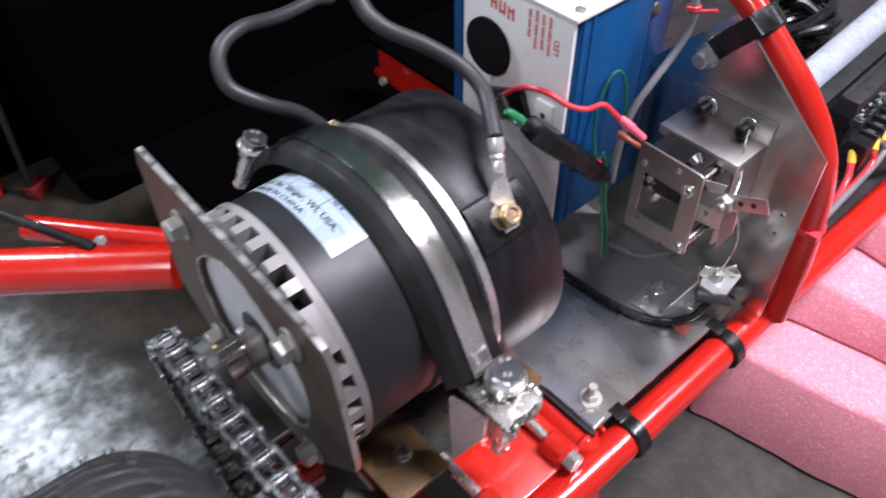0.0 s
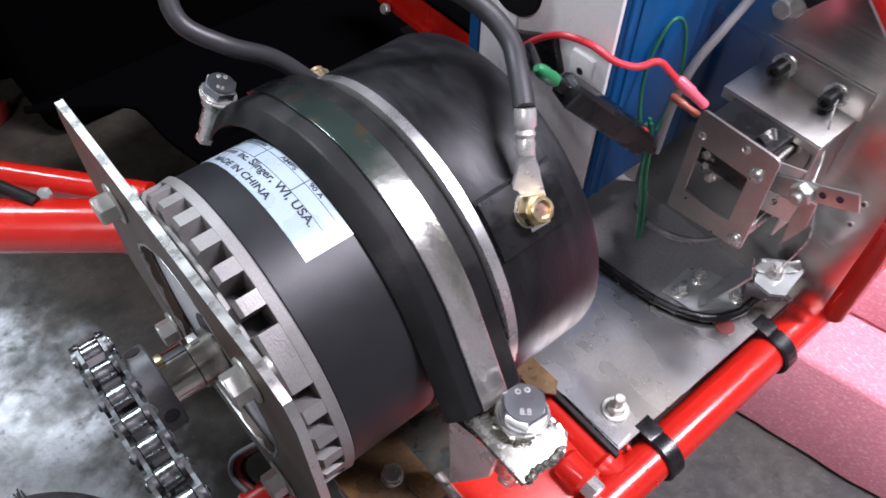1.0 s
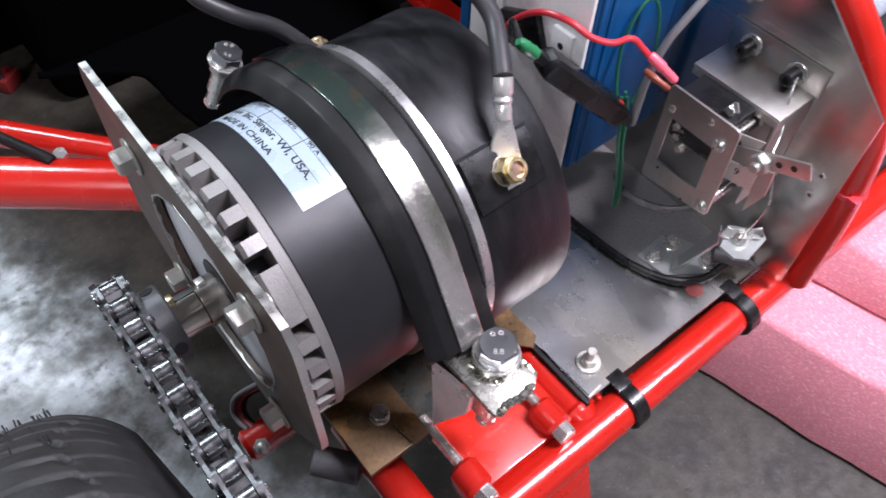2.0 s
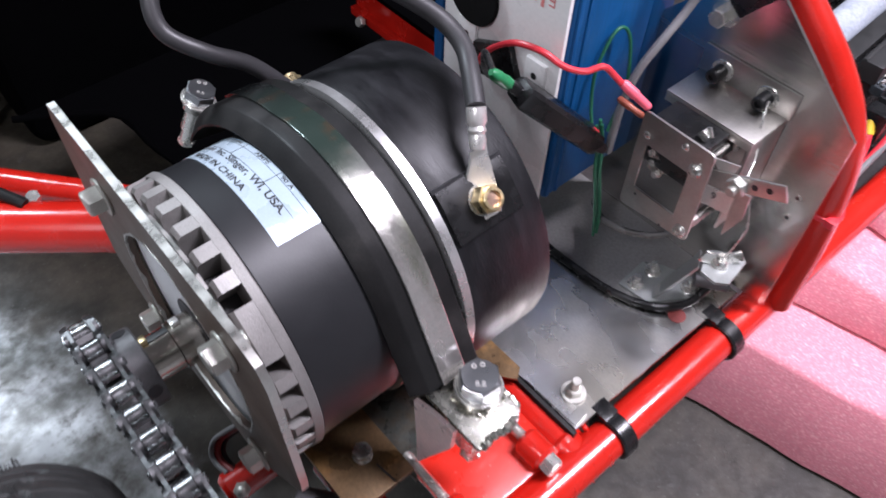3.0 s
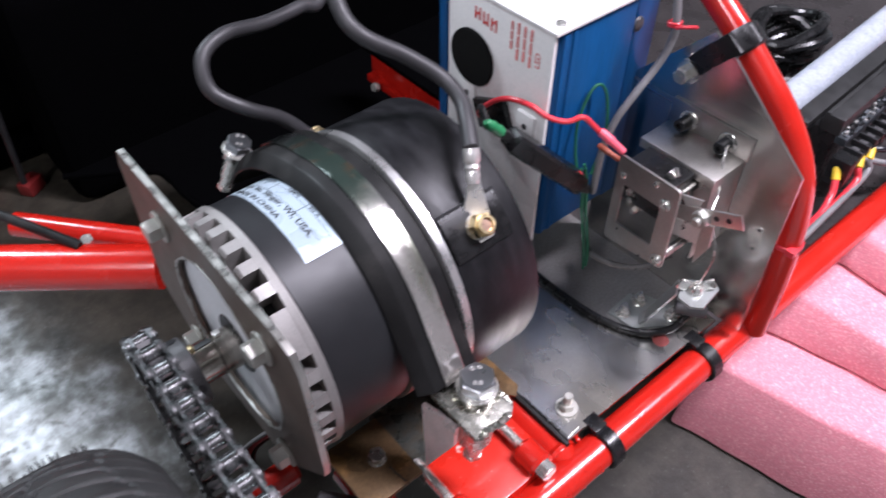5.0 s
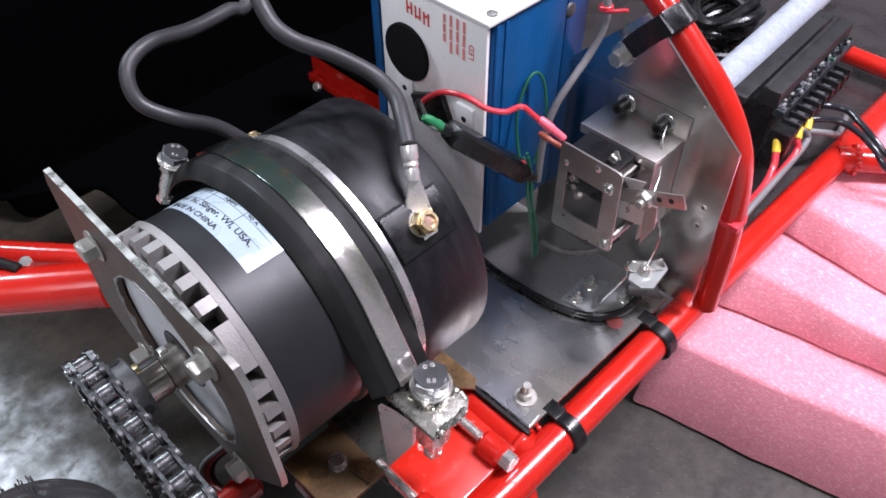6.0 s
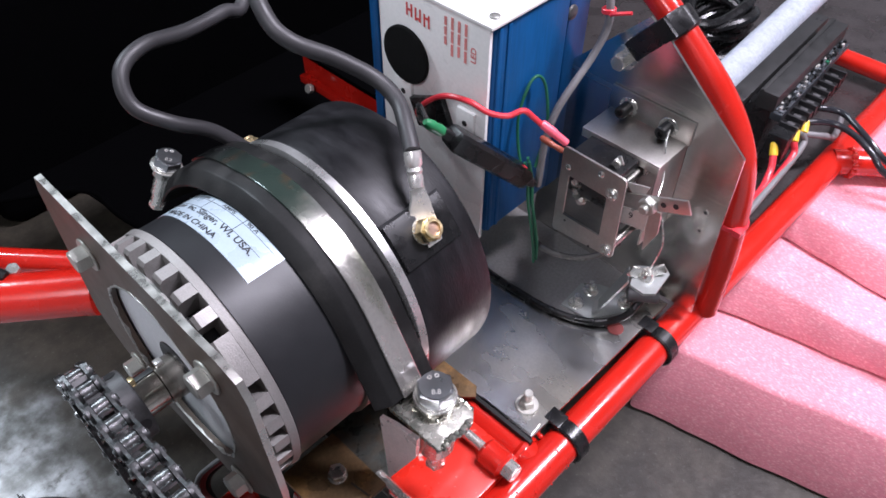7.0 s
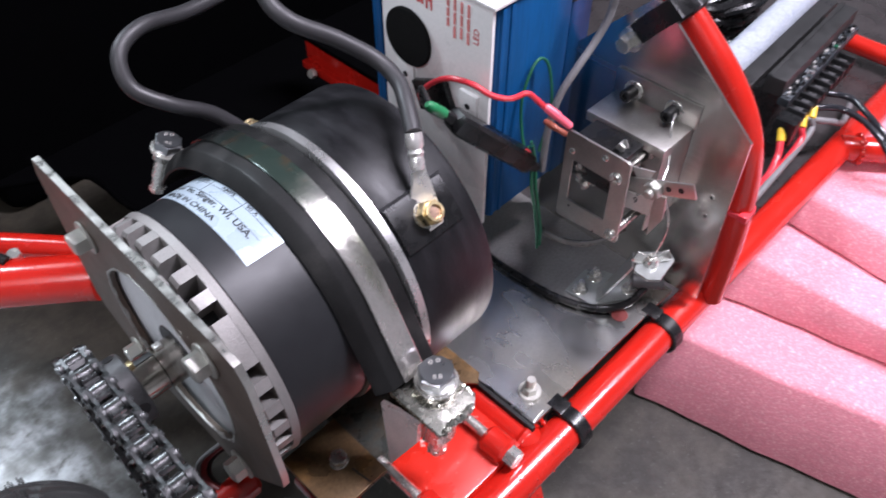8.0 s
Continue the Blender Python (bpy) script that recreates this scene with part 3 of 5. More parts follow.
for mat, what, r, o in ((DARK_RED_WIRE, "dark red", 0.0024, Vector((0.0016, 0, 0))), (LIGHT_CABLE, "grey", 0.0017, Vector((-0.0022, 0.0016, 0.0005))), (RUBBER, "black", 0.0019, Vector((0.0045, -0.002, -0.001)))):
    tagged(part("brush_lead", cable(bmesh.new(), [Vector(q) + o for q in ((0.110, 0.279, 0.150), (0.0985, 0.2905, 0.132), (0.0895, 0.297, 0.119), (0.0845, 0.2965, 0.108), (0.0835, 0.290, 0.103), (0.0855, 0.280, 0.1025))], r, 10, 10), mat),
           f"thin {what} motor lead looping down to the red lug", "wire", "motor leads")

# ---- rubber-lined pipe clips ----


def pipe_clip(at, d, r, label, wide=0.013):
    ob = thing("pipe_clip", at, label, "clip", "black pipe clips")
    d, s, u = frame_of(d)
    at = Vector(at)
    part("band", hollow(bmesh.new(), at - d * wide / 2, d, wide, r + 0.0034, r + 0.0003, 40, 0.0013), BLACK_PLASTIC, ob)
    return ob, d, s, u


for cx in (0.305, 0.430):
    ob, d, s, u = pipe_clip((cx, RAIL_Y, RAIL_Z), X, RAIL_R, "black rubber-lined pipe clip round the red rail")
    part("ear", box(bmesh.new(), (cx, RAIL_Y + 0.0125, RAIL_Z + 0.0172), (0.013, 0.014, 0.003), bevel=0.0005), BLACK_PLASTIC, ob)
ob, d, s, u = pipe_clip((0.487, 0.2165, 0.3420), (0, 0.8, 0.57), 0.0102, "black pipe clip round the red upright, bolted to the panel", 0.017)
# the clip's flat end runs down to the panel and ends in a bare metal tab under the bolt
clip_path = [Vector(q) for q in ((0.4760, 0.2067, 0.3567), (0.4675, 0.2071, 0.3562), (0.4592, 0.2081, 0.3550), (0.4580, 0.2130, 0.3493), (0.4578, 0.2207, 0.3405), (0.4580, 0.2291, 0.3301), (0.4585, 0.2326, 0.3252))]
part("arm", rings(bmesh.new(), [[q + d * 0.0078 * i + Vector((-1, 0, -0.4)) * 0.0013 * j for i, j in ((-1, -1), (1, -1), (1, 1), (-1, 1))] for q in clip_path]), BLACK_PLASTIC, ob)
tab_path = [Vector(q) for q in ((0.4587, 0.2309, 0.3277), (0.4592, 0.2352, 0.3215), (0.4593, 0.2403, 0.3130))]
part("tab", rings(bmesh.new(), [[q + d * 0.0085 * w * i + X * 0.0006 * j for i, j in ((-1, -1), (1, -1), (1, 1), (-1, 1))] for q, w in zip(tab_path, (1, 1, 0.7))]), BRIGHT_STEEL, ob, "bare metal tab")

# ---- the motor ----
motor = thing("electric_motor", (0.2, AX_Y, 0.14), "black electric motor with grey end bell and foil label", "motor")
AX = Vector((0, AX_Y, AX_Z))


def turned(profile, seg=96):
    return lathe(bmesh.new(), AX, X, profile, seg)


part("end_bell", turned([(0.1203, 0.066), (0.1203, 0.0862), (0.1206, 0.0866), (0.1255, 0.0872), (0.1262, 0.0862)]), CAST_ALU, motor, "cast grey end bell")
# black drum: the shade behind the vent slots is put into its colour
part("inner_drum", turned([(0.107, 0.05), (0.107, 0.066), (0.1203, 0.066)]), INK_AND_SHADE, motor, "black drum painted as the shade behind the vent slots")
part("front_lip", hollow(bmesh.new(), AX + X * 0.1062, X, 0.0026, 0.0775, 0.064, 96), CAST_ALU, motor)
slots = sorted((c + k * 11.4) % 360 for c in (-1.5, 93, 184, 276) for k in range(-3, 4))
for i, a in enumerate(slots):
    b = slots[(i + 1) % len(slots)] + (360 if i + 1 == len(slots) else 0)
    bm = bmesh.new()
    loops = []
    k = max(2, int((b - a - 6.2) / 2.5))
    for j in range(k + 1):
        q = a + 3.1 + (b - a - 6.2) * j / k
        loops.append([on_motor(0.1085, 0.066, q), on_motor(0.1205, 0.066, q), on_motor(0.1205, 0.0864, q), on_motor(0.1105, 0.0862, q), on_motor(0.1085, 0.0842, q)])
    part("vent_rib", rings(bm, loops), CAST_ALU, motor)
part("motor_face", lathe(bmesh.new(), AX, X, [(0.1045, 0.012), (0.1045, 0.066), (0.1064, 0.067)], 64), FACE_ALU, motor, "smooth light grey motor face")
part("front_body", turned([(0.1262, 0.0848), (0.127, 0.0856), (0.2, 0.0856)]), BLACK_BODY, motor)
part("flux_ring", turned([(0.2128, 0.0962), (0.2136, 0.0985), (0.2191, 0.0985), (0.2198, 0.0972)], 128), RING_ALU, motor, "bright machined aluminium ring")
part("rear_cover", turned([(0.2198, 0.0976), (0.2235, 0.0984), (0.2748, 0.0988), (0.2778, 0.0978), (0.2795, 0.0945), (0.28, 0.02)], 128), BLACK_REAR, motor, "black rear cover with brushed sheen")
part("shaft", lathe(bmesh.new(), AX, X, [(0.0575, 0.0118), (0.0583, 0.0130), (0.0985, 0.0130)], 48), SHAFT_STEEL, motor)
part("shaft_collar", lathe(bmesh.new(), AX, X, [(0.0895, 0.0130), (0.0901, 0.0140), (0.107, 0.0140)], 48), SHAFT_STEEL, motor)
# flat black ring for the shade round the shaft
part("shaft_recess", hollow(bmesh.new(), AX + X * 0.1038, X, 0.0012, 0.0215, 0.0138, 40), INK_AND_SHADE, motor, "black ring painted as the shade round the shaft")
# the keyway is a black bar, its shade put into the colour
for nm, x0, x1, up, mat, lab in (("keyway", 0.0745, 0.0975, 0.0124, INK_AND_SHADE, "black bar painted as the shaded keyway slot"), ("brass_key", 0.0745, 0.0785, 0.0142, BRASS, "small brass key end"), ("key_end", 0.0925, 0.0972, 0.0142, LUG_TIN, "")):
    q = on_motor((x0 + x1) / 2, up, -16)
    part(nm, box(bmesh.new(), q, (x1 - x0, 0.0052, 0.0036 if nm != "keyway" else 0.002), (-16, 0, 0), bevel=0.0003), mat, motor, lab)
# the label, curved round the body
bm = bmesh.new()
arc(bm, 0.1440, 0.1690, 0.0856, 0.0859, -62, 25.4, 2)
name_plate = part("name_plate", bm, LABEL, motor, "silver foil label with black print")


def curved_print(x_at, a0, a1, body, size):
    """A line of print round the motor from one angle to another; x_at is its foot."""
    cu = bpy.data.curves.new("print", "FONT")
    cu.body, cu.size, cu.extrude, cu.offset = body, size, 0.0, size * 0.02
    tmp = bpy.data.objects.new("print", cu)
    scene.collection.objects.link(tmp)
    me = bpy.data.meshes.new_from_object(tmp.evaluated_get(bpy.context.evaluated_depsgraph_get()))
    bpy.data.objects.remove(tmp)
    bpy.data.curves.remove(cu)
    span = max(v.co.x for v in me.vertices)
    for v in me.vertices:
        v.co = on_motor(x_at + v.co.y, 0.08605, a0 + (a1 - a0) * v.co.x / span)
    me.materials.clear()
    me.materials.append(INK_AND_SHADE)
    ob = new("print", me)
    ob.parent = name_plate
    ob.matrix_parent_inverse = name_plate.matrix_world.inverted()
    return ob


curved_print(0.1465, -35, 2, "MADE IN CHINA", 0.0051)
curved_print(0.1540, -26, 17, "Inc. Slinger, WI, USA.", 0.0058)
curved_print(0.1663, -11.5, -3, "AMPS", 0.0032)
curved_print(0.1663, 4.5, 11, "90 A", 0.0032)


def printed_bar(x0, x1, a0, a1, ink=INK_AND_SHADE):
    part("printed_bar", arc(bmesh.new(), x0, x1, 0.0859, 0.08602, a0, a1, 2), ink, name_plate)


printed_bar(0.1581, 0.15835, -62, 20)
printed_bar(0.1655, 0.16575, -62, 25)
for a in (-19.0, 3.0):
    printed_bar(0.1584, 0.1688, a, a + 0.25)
for a0, a1 in ((-52, -46), (-45, -40), (-39, -29)):
    printed_bar(0.1545, 0.1569, a0, a1, FADED_INK)
for a0, a1 in ((-45, -42), (-41, -38)):
    printed_bar(0.1606, 0.1632, a0, a1, FADED_INK)
for a0, a1 in ((-50, -44), (-38, -33), (-31.5, -28), (-27, -22)):
    printed_bar(0.1666, 0.1682, a0, a1, FADED_INK)
# terminal pads and studs on the rear cover


def terminal(angle, x):
    """A flat pad with a brass nut on it."""
    d = (on_motor(0, 1, angle) - on_motor(0, 0, angle)).normalized()
    bm = bmesh.new()
    arc(bm, x - 0.0225, x + 0.022, 0.096, 0.1004, angle - 8.7, angle + 8.5, 1.5)
    part("terminal_pad", bm, BLACK_PLASTIC, motor, "flat black terminal pad")
    nut_ob = part("terminal_nut", hexagon(bmesh.new(), on_motor(x, 0.1018, angle), d, 0.0138, 0.0075, 0.3), BRASS, motor, "brass hex nut with a recessed top")
    part("stud_rim", hollow(bmesh.new(), on_motor(x, 0.1090, angle), d, 0.0026, 0.0061, 0.0042, 28), BRASS, nut_ob)
    part("stud_core", rod(bmesh.new(), on_motor(x, 0.098, angle), on_motor(x, 0.1098, angle), 0.0041, 20), COPPER, nut_ob)
    part("washer", rod(bmesh.new(), on_motor(x, 0.1000, angle), on_motor(x, 0.1008, angle), 0.0085, 28), BRIGHT_STEEL, motor)
    return d


n46 = terminal(45.5, 0.2435)
terminal(-66, 0.236)
# black bar painting the shaded notch beside the terminal pad
part("lead_notch", box(bmesh.new(), on_motor(0.2435, 0.0986, 36.3), (0.047, 0.0016, 0.0022), (-36, 0, 0)), INK_AND_SHADE, motor)

# ---- the strap clamp round the motor ----
clamp = thing("motor_clamp", (0.19, 0.17, 0.16), "stainless steel strap clamp over black rubber, with zinc bolts", "clamp")


def on_band(x, r, a, leaves):
    """A place on a band that runs straight on once it leaves the motor."""
    if a <= leaves:
        return on_motor(x, r, a)
    q = radians(leaves)
    return on_motor(x, r, leaves) + Vector((0, -math.cos(q), -math.sin(q))) * 0.0965 * radians(a - leaves)


def band(bm, profile, a0, a1, lift=0.0, step=2.0, leaves=360.0):
    """A band round the motor; profile rows of (x, radius); lift: how far it stands off towards its far end; leaves: where it goes off straight."""
    k = int(abs(a1 - a0) / step)
    loops = []
    for i in range(k + 1):
        a = a0 + (a1 - a0) * i / k
        far = max(0.0, (-18 - a) / 60)
        loops.append([on_band(x - (0.007 * far if x < 0.18 else 0), r + lift * far * (1 if j >= 1 else 0.6), a, leaves) for j, (x, r) in enumerate(profile)])
    return rings(bm, loops)


part("rubber_pad", band(bmesh.new(), [(0.2115, 0.0862), (0.1695, 0.0862), (0.1693, 0.0874), (0.1768, 0.0948), (0.1785, 0.0955), (0.2105, 0.0955), (0.2118, 0.0945)], -70, 93.5, 0.021, leaves=61), RUBBER, clamp, "thick black rubber pad under the strap")
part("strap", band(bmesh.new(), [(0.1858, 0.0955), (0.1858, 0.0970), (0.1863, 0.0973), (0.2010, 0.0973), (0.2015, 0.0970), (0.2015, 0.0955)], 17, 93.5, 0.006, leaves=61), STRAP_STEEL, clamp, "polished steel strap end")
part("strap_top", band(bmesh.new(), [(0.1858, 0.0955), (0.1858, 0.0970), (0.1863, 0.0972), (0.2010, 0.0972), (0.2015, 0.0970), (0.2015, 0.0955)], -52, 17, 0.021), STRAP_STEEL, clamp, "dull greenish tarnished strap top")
part("lower_cradle", band(bmesh.new(), [(0.2, 0.0858), (0.178, 0.0858), (0.178, 0.0885), (0.2, 0.0885)], 100, 265), MILL_PLATE, clamp)


def weld(bm, a, b, w, seed, lumps=9):
    """A lumpy run of weld metal from a to b."""
    a, b = Vector(a), Vector(b)
    rnd_w = random.Random(seed)
    d, s, u = frame_of(b - a)
    ph, loops = rnd_w.uniform(0, 6), []
    for k in range(lumps * 5 + 1):
        t = k / (lumps * 5)
        q = w * (0.72 + 0.28 * abs(math.cos(math.pi * t * lumps + ph)) + rnd_w.uniform(-0.07, 0.07)) * min(1, 7 * t + 0.25, 7 * (1 - t) + 0.25)
        c = a.lerp(b, t) + u * rnd_w.uniform(-0.1, 0.1) * w + s * 0.25 * w * math.sin(t * 11 + ph)
        loops.append([c + (s * math.cos(g * math.pi / 5) + u * math.sin(g * math.pi / 5)) * q for g in range(10)])
    return rings(bm, loops)


def clamp_ear(y, z, side, scale=1.0):
    """The bolted ear at a strap end; side -1 is nearest the rail."""
    m = pose(0.1935 if side < 0 else 0.1870, y, z) @ Matrix.Scale(scale, 4)
    if side > 0:
        pivot = Vector((0.0048, 0, 0.0165))
        m = m @ Matrix.Translation(pivot) @ Matrix.Rotation(radians(24), 4, Vector((0.66, 0.75, 0))) @ Matrix.Translation(-pivot)

    def piece(nm, bm, mat, label="", smooth=True, parent=clamp):
        bmesh.ops.transform(bm, matrix=m, verts=bm.verts)
        return part(nm, bm, mat, parent, label, smooth)

    if side < 0:
        rim = [(-0.0165, -0.0235), (0.0105, -0.0250), (0.0185, -0.0185), (0.0188, 0.0180), (0.0125, 0.0275), (-0.0110, 0.0285), (-0.0165, 0.0220)]
        bm = prism(bmesh.new(), rim, "z", -0.0022, 0.0018)
        bmesh.ops.bevel(bm, geom=list(bm.edges), offset=0.0006, segments=2, profile=0.6, affect="EDGES")
        piece("ear_plate", bm, EAR_STEEL, "bright zinc ear plate with ground corners")
    cx = 0.0048
    if side < 0:
        bm = weld(bmesh.new(), (-0.016, -0.0232, 0.0010), (0.0125, -0.0236, 0.0012), 0.0027, 1, 7)
        weld(bm, (0.0165, -0.019, 0.001), (0.0168, 0.012, 0.001), 0.0021, 2, 7)
        piece("weld_bead", bm, EAR_STEEL, "lumpy bright weld along the plate edge")
        bm = bmesh.new()
        for k in range(4):
            a0 = k * math.pi / 2 + 0.5
            p, q = [(cx + 0.0125 * math.cos(g), 0.0125 * math.sin(g), 0.0022) for g in (a0, a0 + 0.75)]
            weld(bm, p, q, 0.0025, 5 + k, 4)
        piece("weld_bead", bm, EAR_STEEL)
    shapes_e = (("spacer", 0.0018, 0.0070, 0.0114), ("flange_washer", 0.0088, 0.0020, 0.0133), ("washer", 0.0108, 0.0016, 0.0120),
                ("sleeve", -0.046 if side < 0 else -0.022, 0.0438 if side < 0 else 0.024, 0.0120 if side < 0 else 0.0075),
                ("bolt_end", -0.070 if side < 0 else -0.038, 0.025, 0.0062))
    for nm, z0, h, rad in shapes_e:
        bm = rod(bmesh.new(), (cx, 0, z0), (cx, 0, z0 + h), rad, 32, 0.0005)
        if nm == "bolt_end":
            hexagon(bm, (cx, 0, z0 + 0.004), (0, 0, -1), 0.0122, 0.005, 0.1, 0.0008)
        piece(nm, bm, SATIN_STEEL if nm == "spacer" else BRIGHT_STEEL)
    z0, h = 0.0124, 0.0088
    head = piece("bolt_head", hexagon(bmesh.new(), (cx, 0, z0), (0, 0, 1), 0.0203, h, 0.62, 0.0018), HEAD_STEEL)
    bm = bmesh.new()
    for px, py in ((0.0012, 0.0062), (0.0052, 0.0040)):
        hollow(bm, (cx + px, py, z0 + h - 0.0002), (0, 0, 1), 0.0006, 0.0015, 0.0008, 14, 0.0001)
    piece("grade_mark", bm, LUG_TIN, parent=head)
    writing("stamped_grade", "8.8", 0.0046, m @ pose(cx, 0, z0 + h + 0.00008) @ pose(-0.0062, -0.0030, 0, 0, 0, -41), LUG_TIN, head)


clamp_ear(0.1735, 0.2255, -1)
clamp_ear(0.4350, 0.2530, 1, 0.86)
part("bent_bracket", prism(bmesh.new(), [(0.2045, 0.198), (0.2010, 0.1206), (0.1726, 0.187), (0.171, 0.21), (0.19, 0.205)], "x", 0.1795, 0.1825), ZINC_PLATE, clamp, "zinc bracket plate below the clamp, tinted with a pink reflection", smooth=False)

# ---- the front mounting plate ----
mount = thing("mounting_plate", (0.101, AX_Y, 0.16), "thick bare steel motor mounting plate with a round cut-out", "plate")
corner = [(0.404, 0.331), (0.2065, 0.3245), (0.1985, 0.309), (0.1915, 0.219), (0.247, 0.158), (0.352, 0.158), (0.408, 0.2)]
outline, hole = [], []
n = 60
for i in range(n):
    a = 2 * math.pi * i / n
    d = Vector((math.cos(a), math.sin(a)))
    c = Vector((0.2965, 0.239))
    best = 9.0
    for p, q in zip(corner, corner[1:] + corner[:1]):
        p, q = Vector(p), Vector(q)
        e = q - p
        den = d.x * e.y - d.y * e.x
        if abs(den) > 1e-9:
            t = ((p.x - c.x) * e.y - (p.y - c.y) * e.x) / den
            s = ((p.x - c.x) * d.y - (p.y - c.y) * d.x) / den
            if t > 0 and -1e-6 <= s <= 1 + 1e-6:
                best = min(best, t)
    outline.append(c + d * best)
    hole.append(c + d * (0.0615 + 0.0012 * math.sin(5 * a)))
bm = prism(bmesh.new(), outline, "x", 0.0985, 0.1026, hole)
plate_ob = part("plate", bm, MILL_PLATE, mount, mats=(CUT_STEEL,))
for f in plate_ob.data.polygons:
    if abs(f.normal.x) < 0.5 and (Vector((f.center.y, f.center.z)) - Vector((0.2965, 0.239))).length > 0.07:
        f.material_index = 1
bm = bmesh.new()
rnd_p = random.Random(3)
wide = [0.0006 + 0.0016 * max(0.0, math.sin(i * 0.9) * math.sin(i * 2.3)) + rnd_p.uniform(0, 0.0006) for i in range(n)]
mid = Vector((0.2965, 0.239))
rings(bm, [[(0.0983, *(mid + (p - mid) * (1 + w / 0.0615))) for p, w in zip(hole, wide)], [(0.0983, *(mid + (p - mid) * 0.9975)) for p in hole],
           [(0.0983 + w * 0.9, *(mid + (p - mid) * 0.9975)) for p, w in zip(hole, wide)], [(0.0990, *(mid + (p - mid) * (1 + w / 0.0615))) for p, w in zip(hole, wide)]], close=True)
part("ground_edge", bm, CUT_STEEL, mount, "bright chipped edge of the round cut-out", smooth=False)
for by, bz in ((0.3575, 0.2965), (0.2370, 0.2955), (0.2440, 0.1765), (0.3585, 0.185)):
    bolt("mount_bolt", (0.0968, by, bz), (-1, 0, 0), 0.0135, 0.0084, 0.0044, 0.012, mount, washer=0.0108, turn=0.4, mat=ZINC_BOLT)

# ---- sprockets and chain ----
CH_X, PITCH = 0.0545, 0.0158
C1, R1, C2, R2 = Vector((AX_Y, AX_Z + 0.002)), 0.0305, Vector((0.088, 0.1215)), 0.158


def sprocket(name, c, r, teeth, thick, bore, label, mat):
    ob = thing(name, (CH_X, c.x, c.y - r), label, "sprocket")
    loop, inner = [], []
    for i in range(teeth * 4):
        a = 2 * math.pi * i / (teeth * 4)
        q = (r - 0.0042, r - 0.001, r + 0.0035, r - 0.001)[i % 4]
        loop.append((c.x + q * math.cos(a), c.y + q * math.sin(a)))
        inner.append((c.x + bore * math.cos(a), c.y + bore * math.sin(a)))
    part("toothed_wheel", prism(bmesh.new(), loop, "x", CH_X - thick / 2, CH_X + thick / 2, inner), mat, ob, smooth=False)
    return ob


small = sprocket("drive_sprocket", C1, R1, 12, 0.0085, 0.0131, "black drive sprocket with hub on the motor shaft", HUB)
hub = part("hub", lathe(bmesh.new(), (0, AX_Y, AX_Z), X, [(0.0575, 0.0132), (0.0575, 0.0218), (0.0585, 0.0228), (0.0735, 0.0228), (0.0745, 0.0218), (0.0745, 0.0132)], 48), HUB, small)
for a in (-29, 75):
    d = on_motor(0, 1, a) - on_motor(0, 0, a)
    # a solid black disc paints the shaded hole
    part("set_screw_hole", rod(bmesh.new(), on_motor(0.0685, 0.0195, a), on_motor(0.0685, 0.02295, a), 0.0039, 20), INK_AND_SHADE, hub)
big = sprocket("axle_sprocket", C2, R2, 62, 0.0085, 0.125, "large dark steel axle sprocket", HUB)
part("spider", prism(bmesh.new(), [(C2.x + 0.126 * math.cos(a * math.pi / 12), C2.y + 0.126 * math.sin(a * math.pi / 12)) for a in range(24)], "x", CH_X - 0.002, CH_X + 0.002), HUB, big)

# the run of the chain: both straight tangents and the two arcs
D = C2 - C1
dist = D.length
bis = math.atan2(D.y, D.x)
gam = math.acos((R1 - R2) / dist)
run = []
a1, a2 = bis + gam, bis - gam
k = 0
for i in range(13):
    a = a1 + (2 * math.pi - 2 * gam) * i / 12
    run.append(C1 + Vector((math.cos(a), math.sin(a))) * R1)
for i in range(61):
    a = a2 + 2 * gam * i / 60
    run.append(C2 + Vector((math.cos(a), math.sin(a))) * R2)
run.append(run[0])
dense = []
for p, q in zip(run, run[1:]):
    m = max(1, int((q - p).length / 0.0005))
    dense += [p.lerp(q, i / m) for i in range(m)]
total = sum((dense[(i + 1) % len(dense)] - dense[i]).length for i in range(len(dense)))
count = int(round(total / PITCH / 2)) * 2
step = total / count
pins, gone, nxt = [], 0.0, 0.0
for i in range(len(dense)):
    if gone >= nxt and len(pins) < count:
        pins.append(dense[i].copy())
        nxt += step
    gone += (dense[(i + 1) % len(dense)] - dense[i]).length


def link_plate(bm, x, thick, half, r):
    """A figure-of-eight side plate lying along y, about its middle."""
    loop = []
    for i in range(9):
        a = -math.pi / 2 + math.pi * i / 8
        loop.append((half + r * math.cos(a), r * math.sin(a)))
    loop.append((0, r * 0.66))
    for i in range(9):
        a = math.pi / 2 + math.pi * i / 8
        loop.append((-half + r * math.cos(a), r * math.sin(a)))
    loop.append((0, -r * 0.66))
    return prism(bm, loop, "x", x - thick / 2, x + thick / 2)


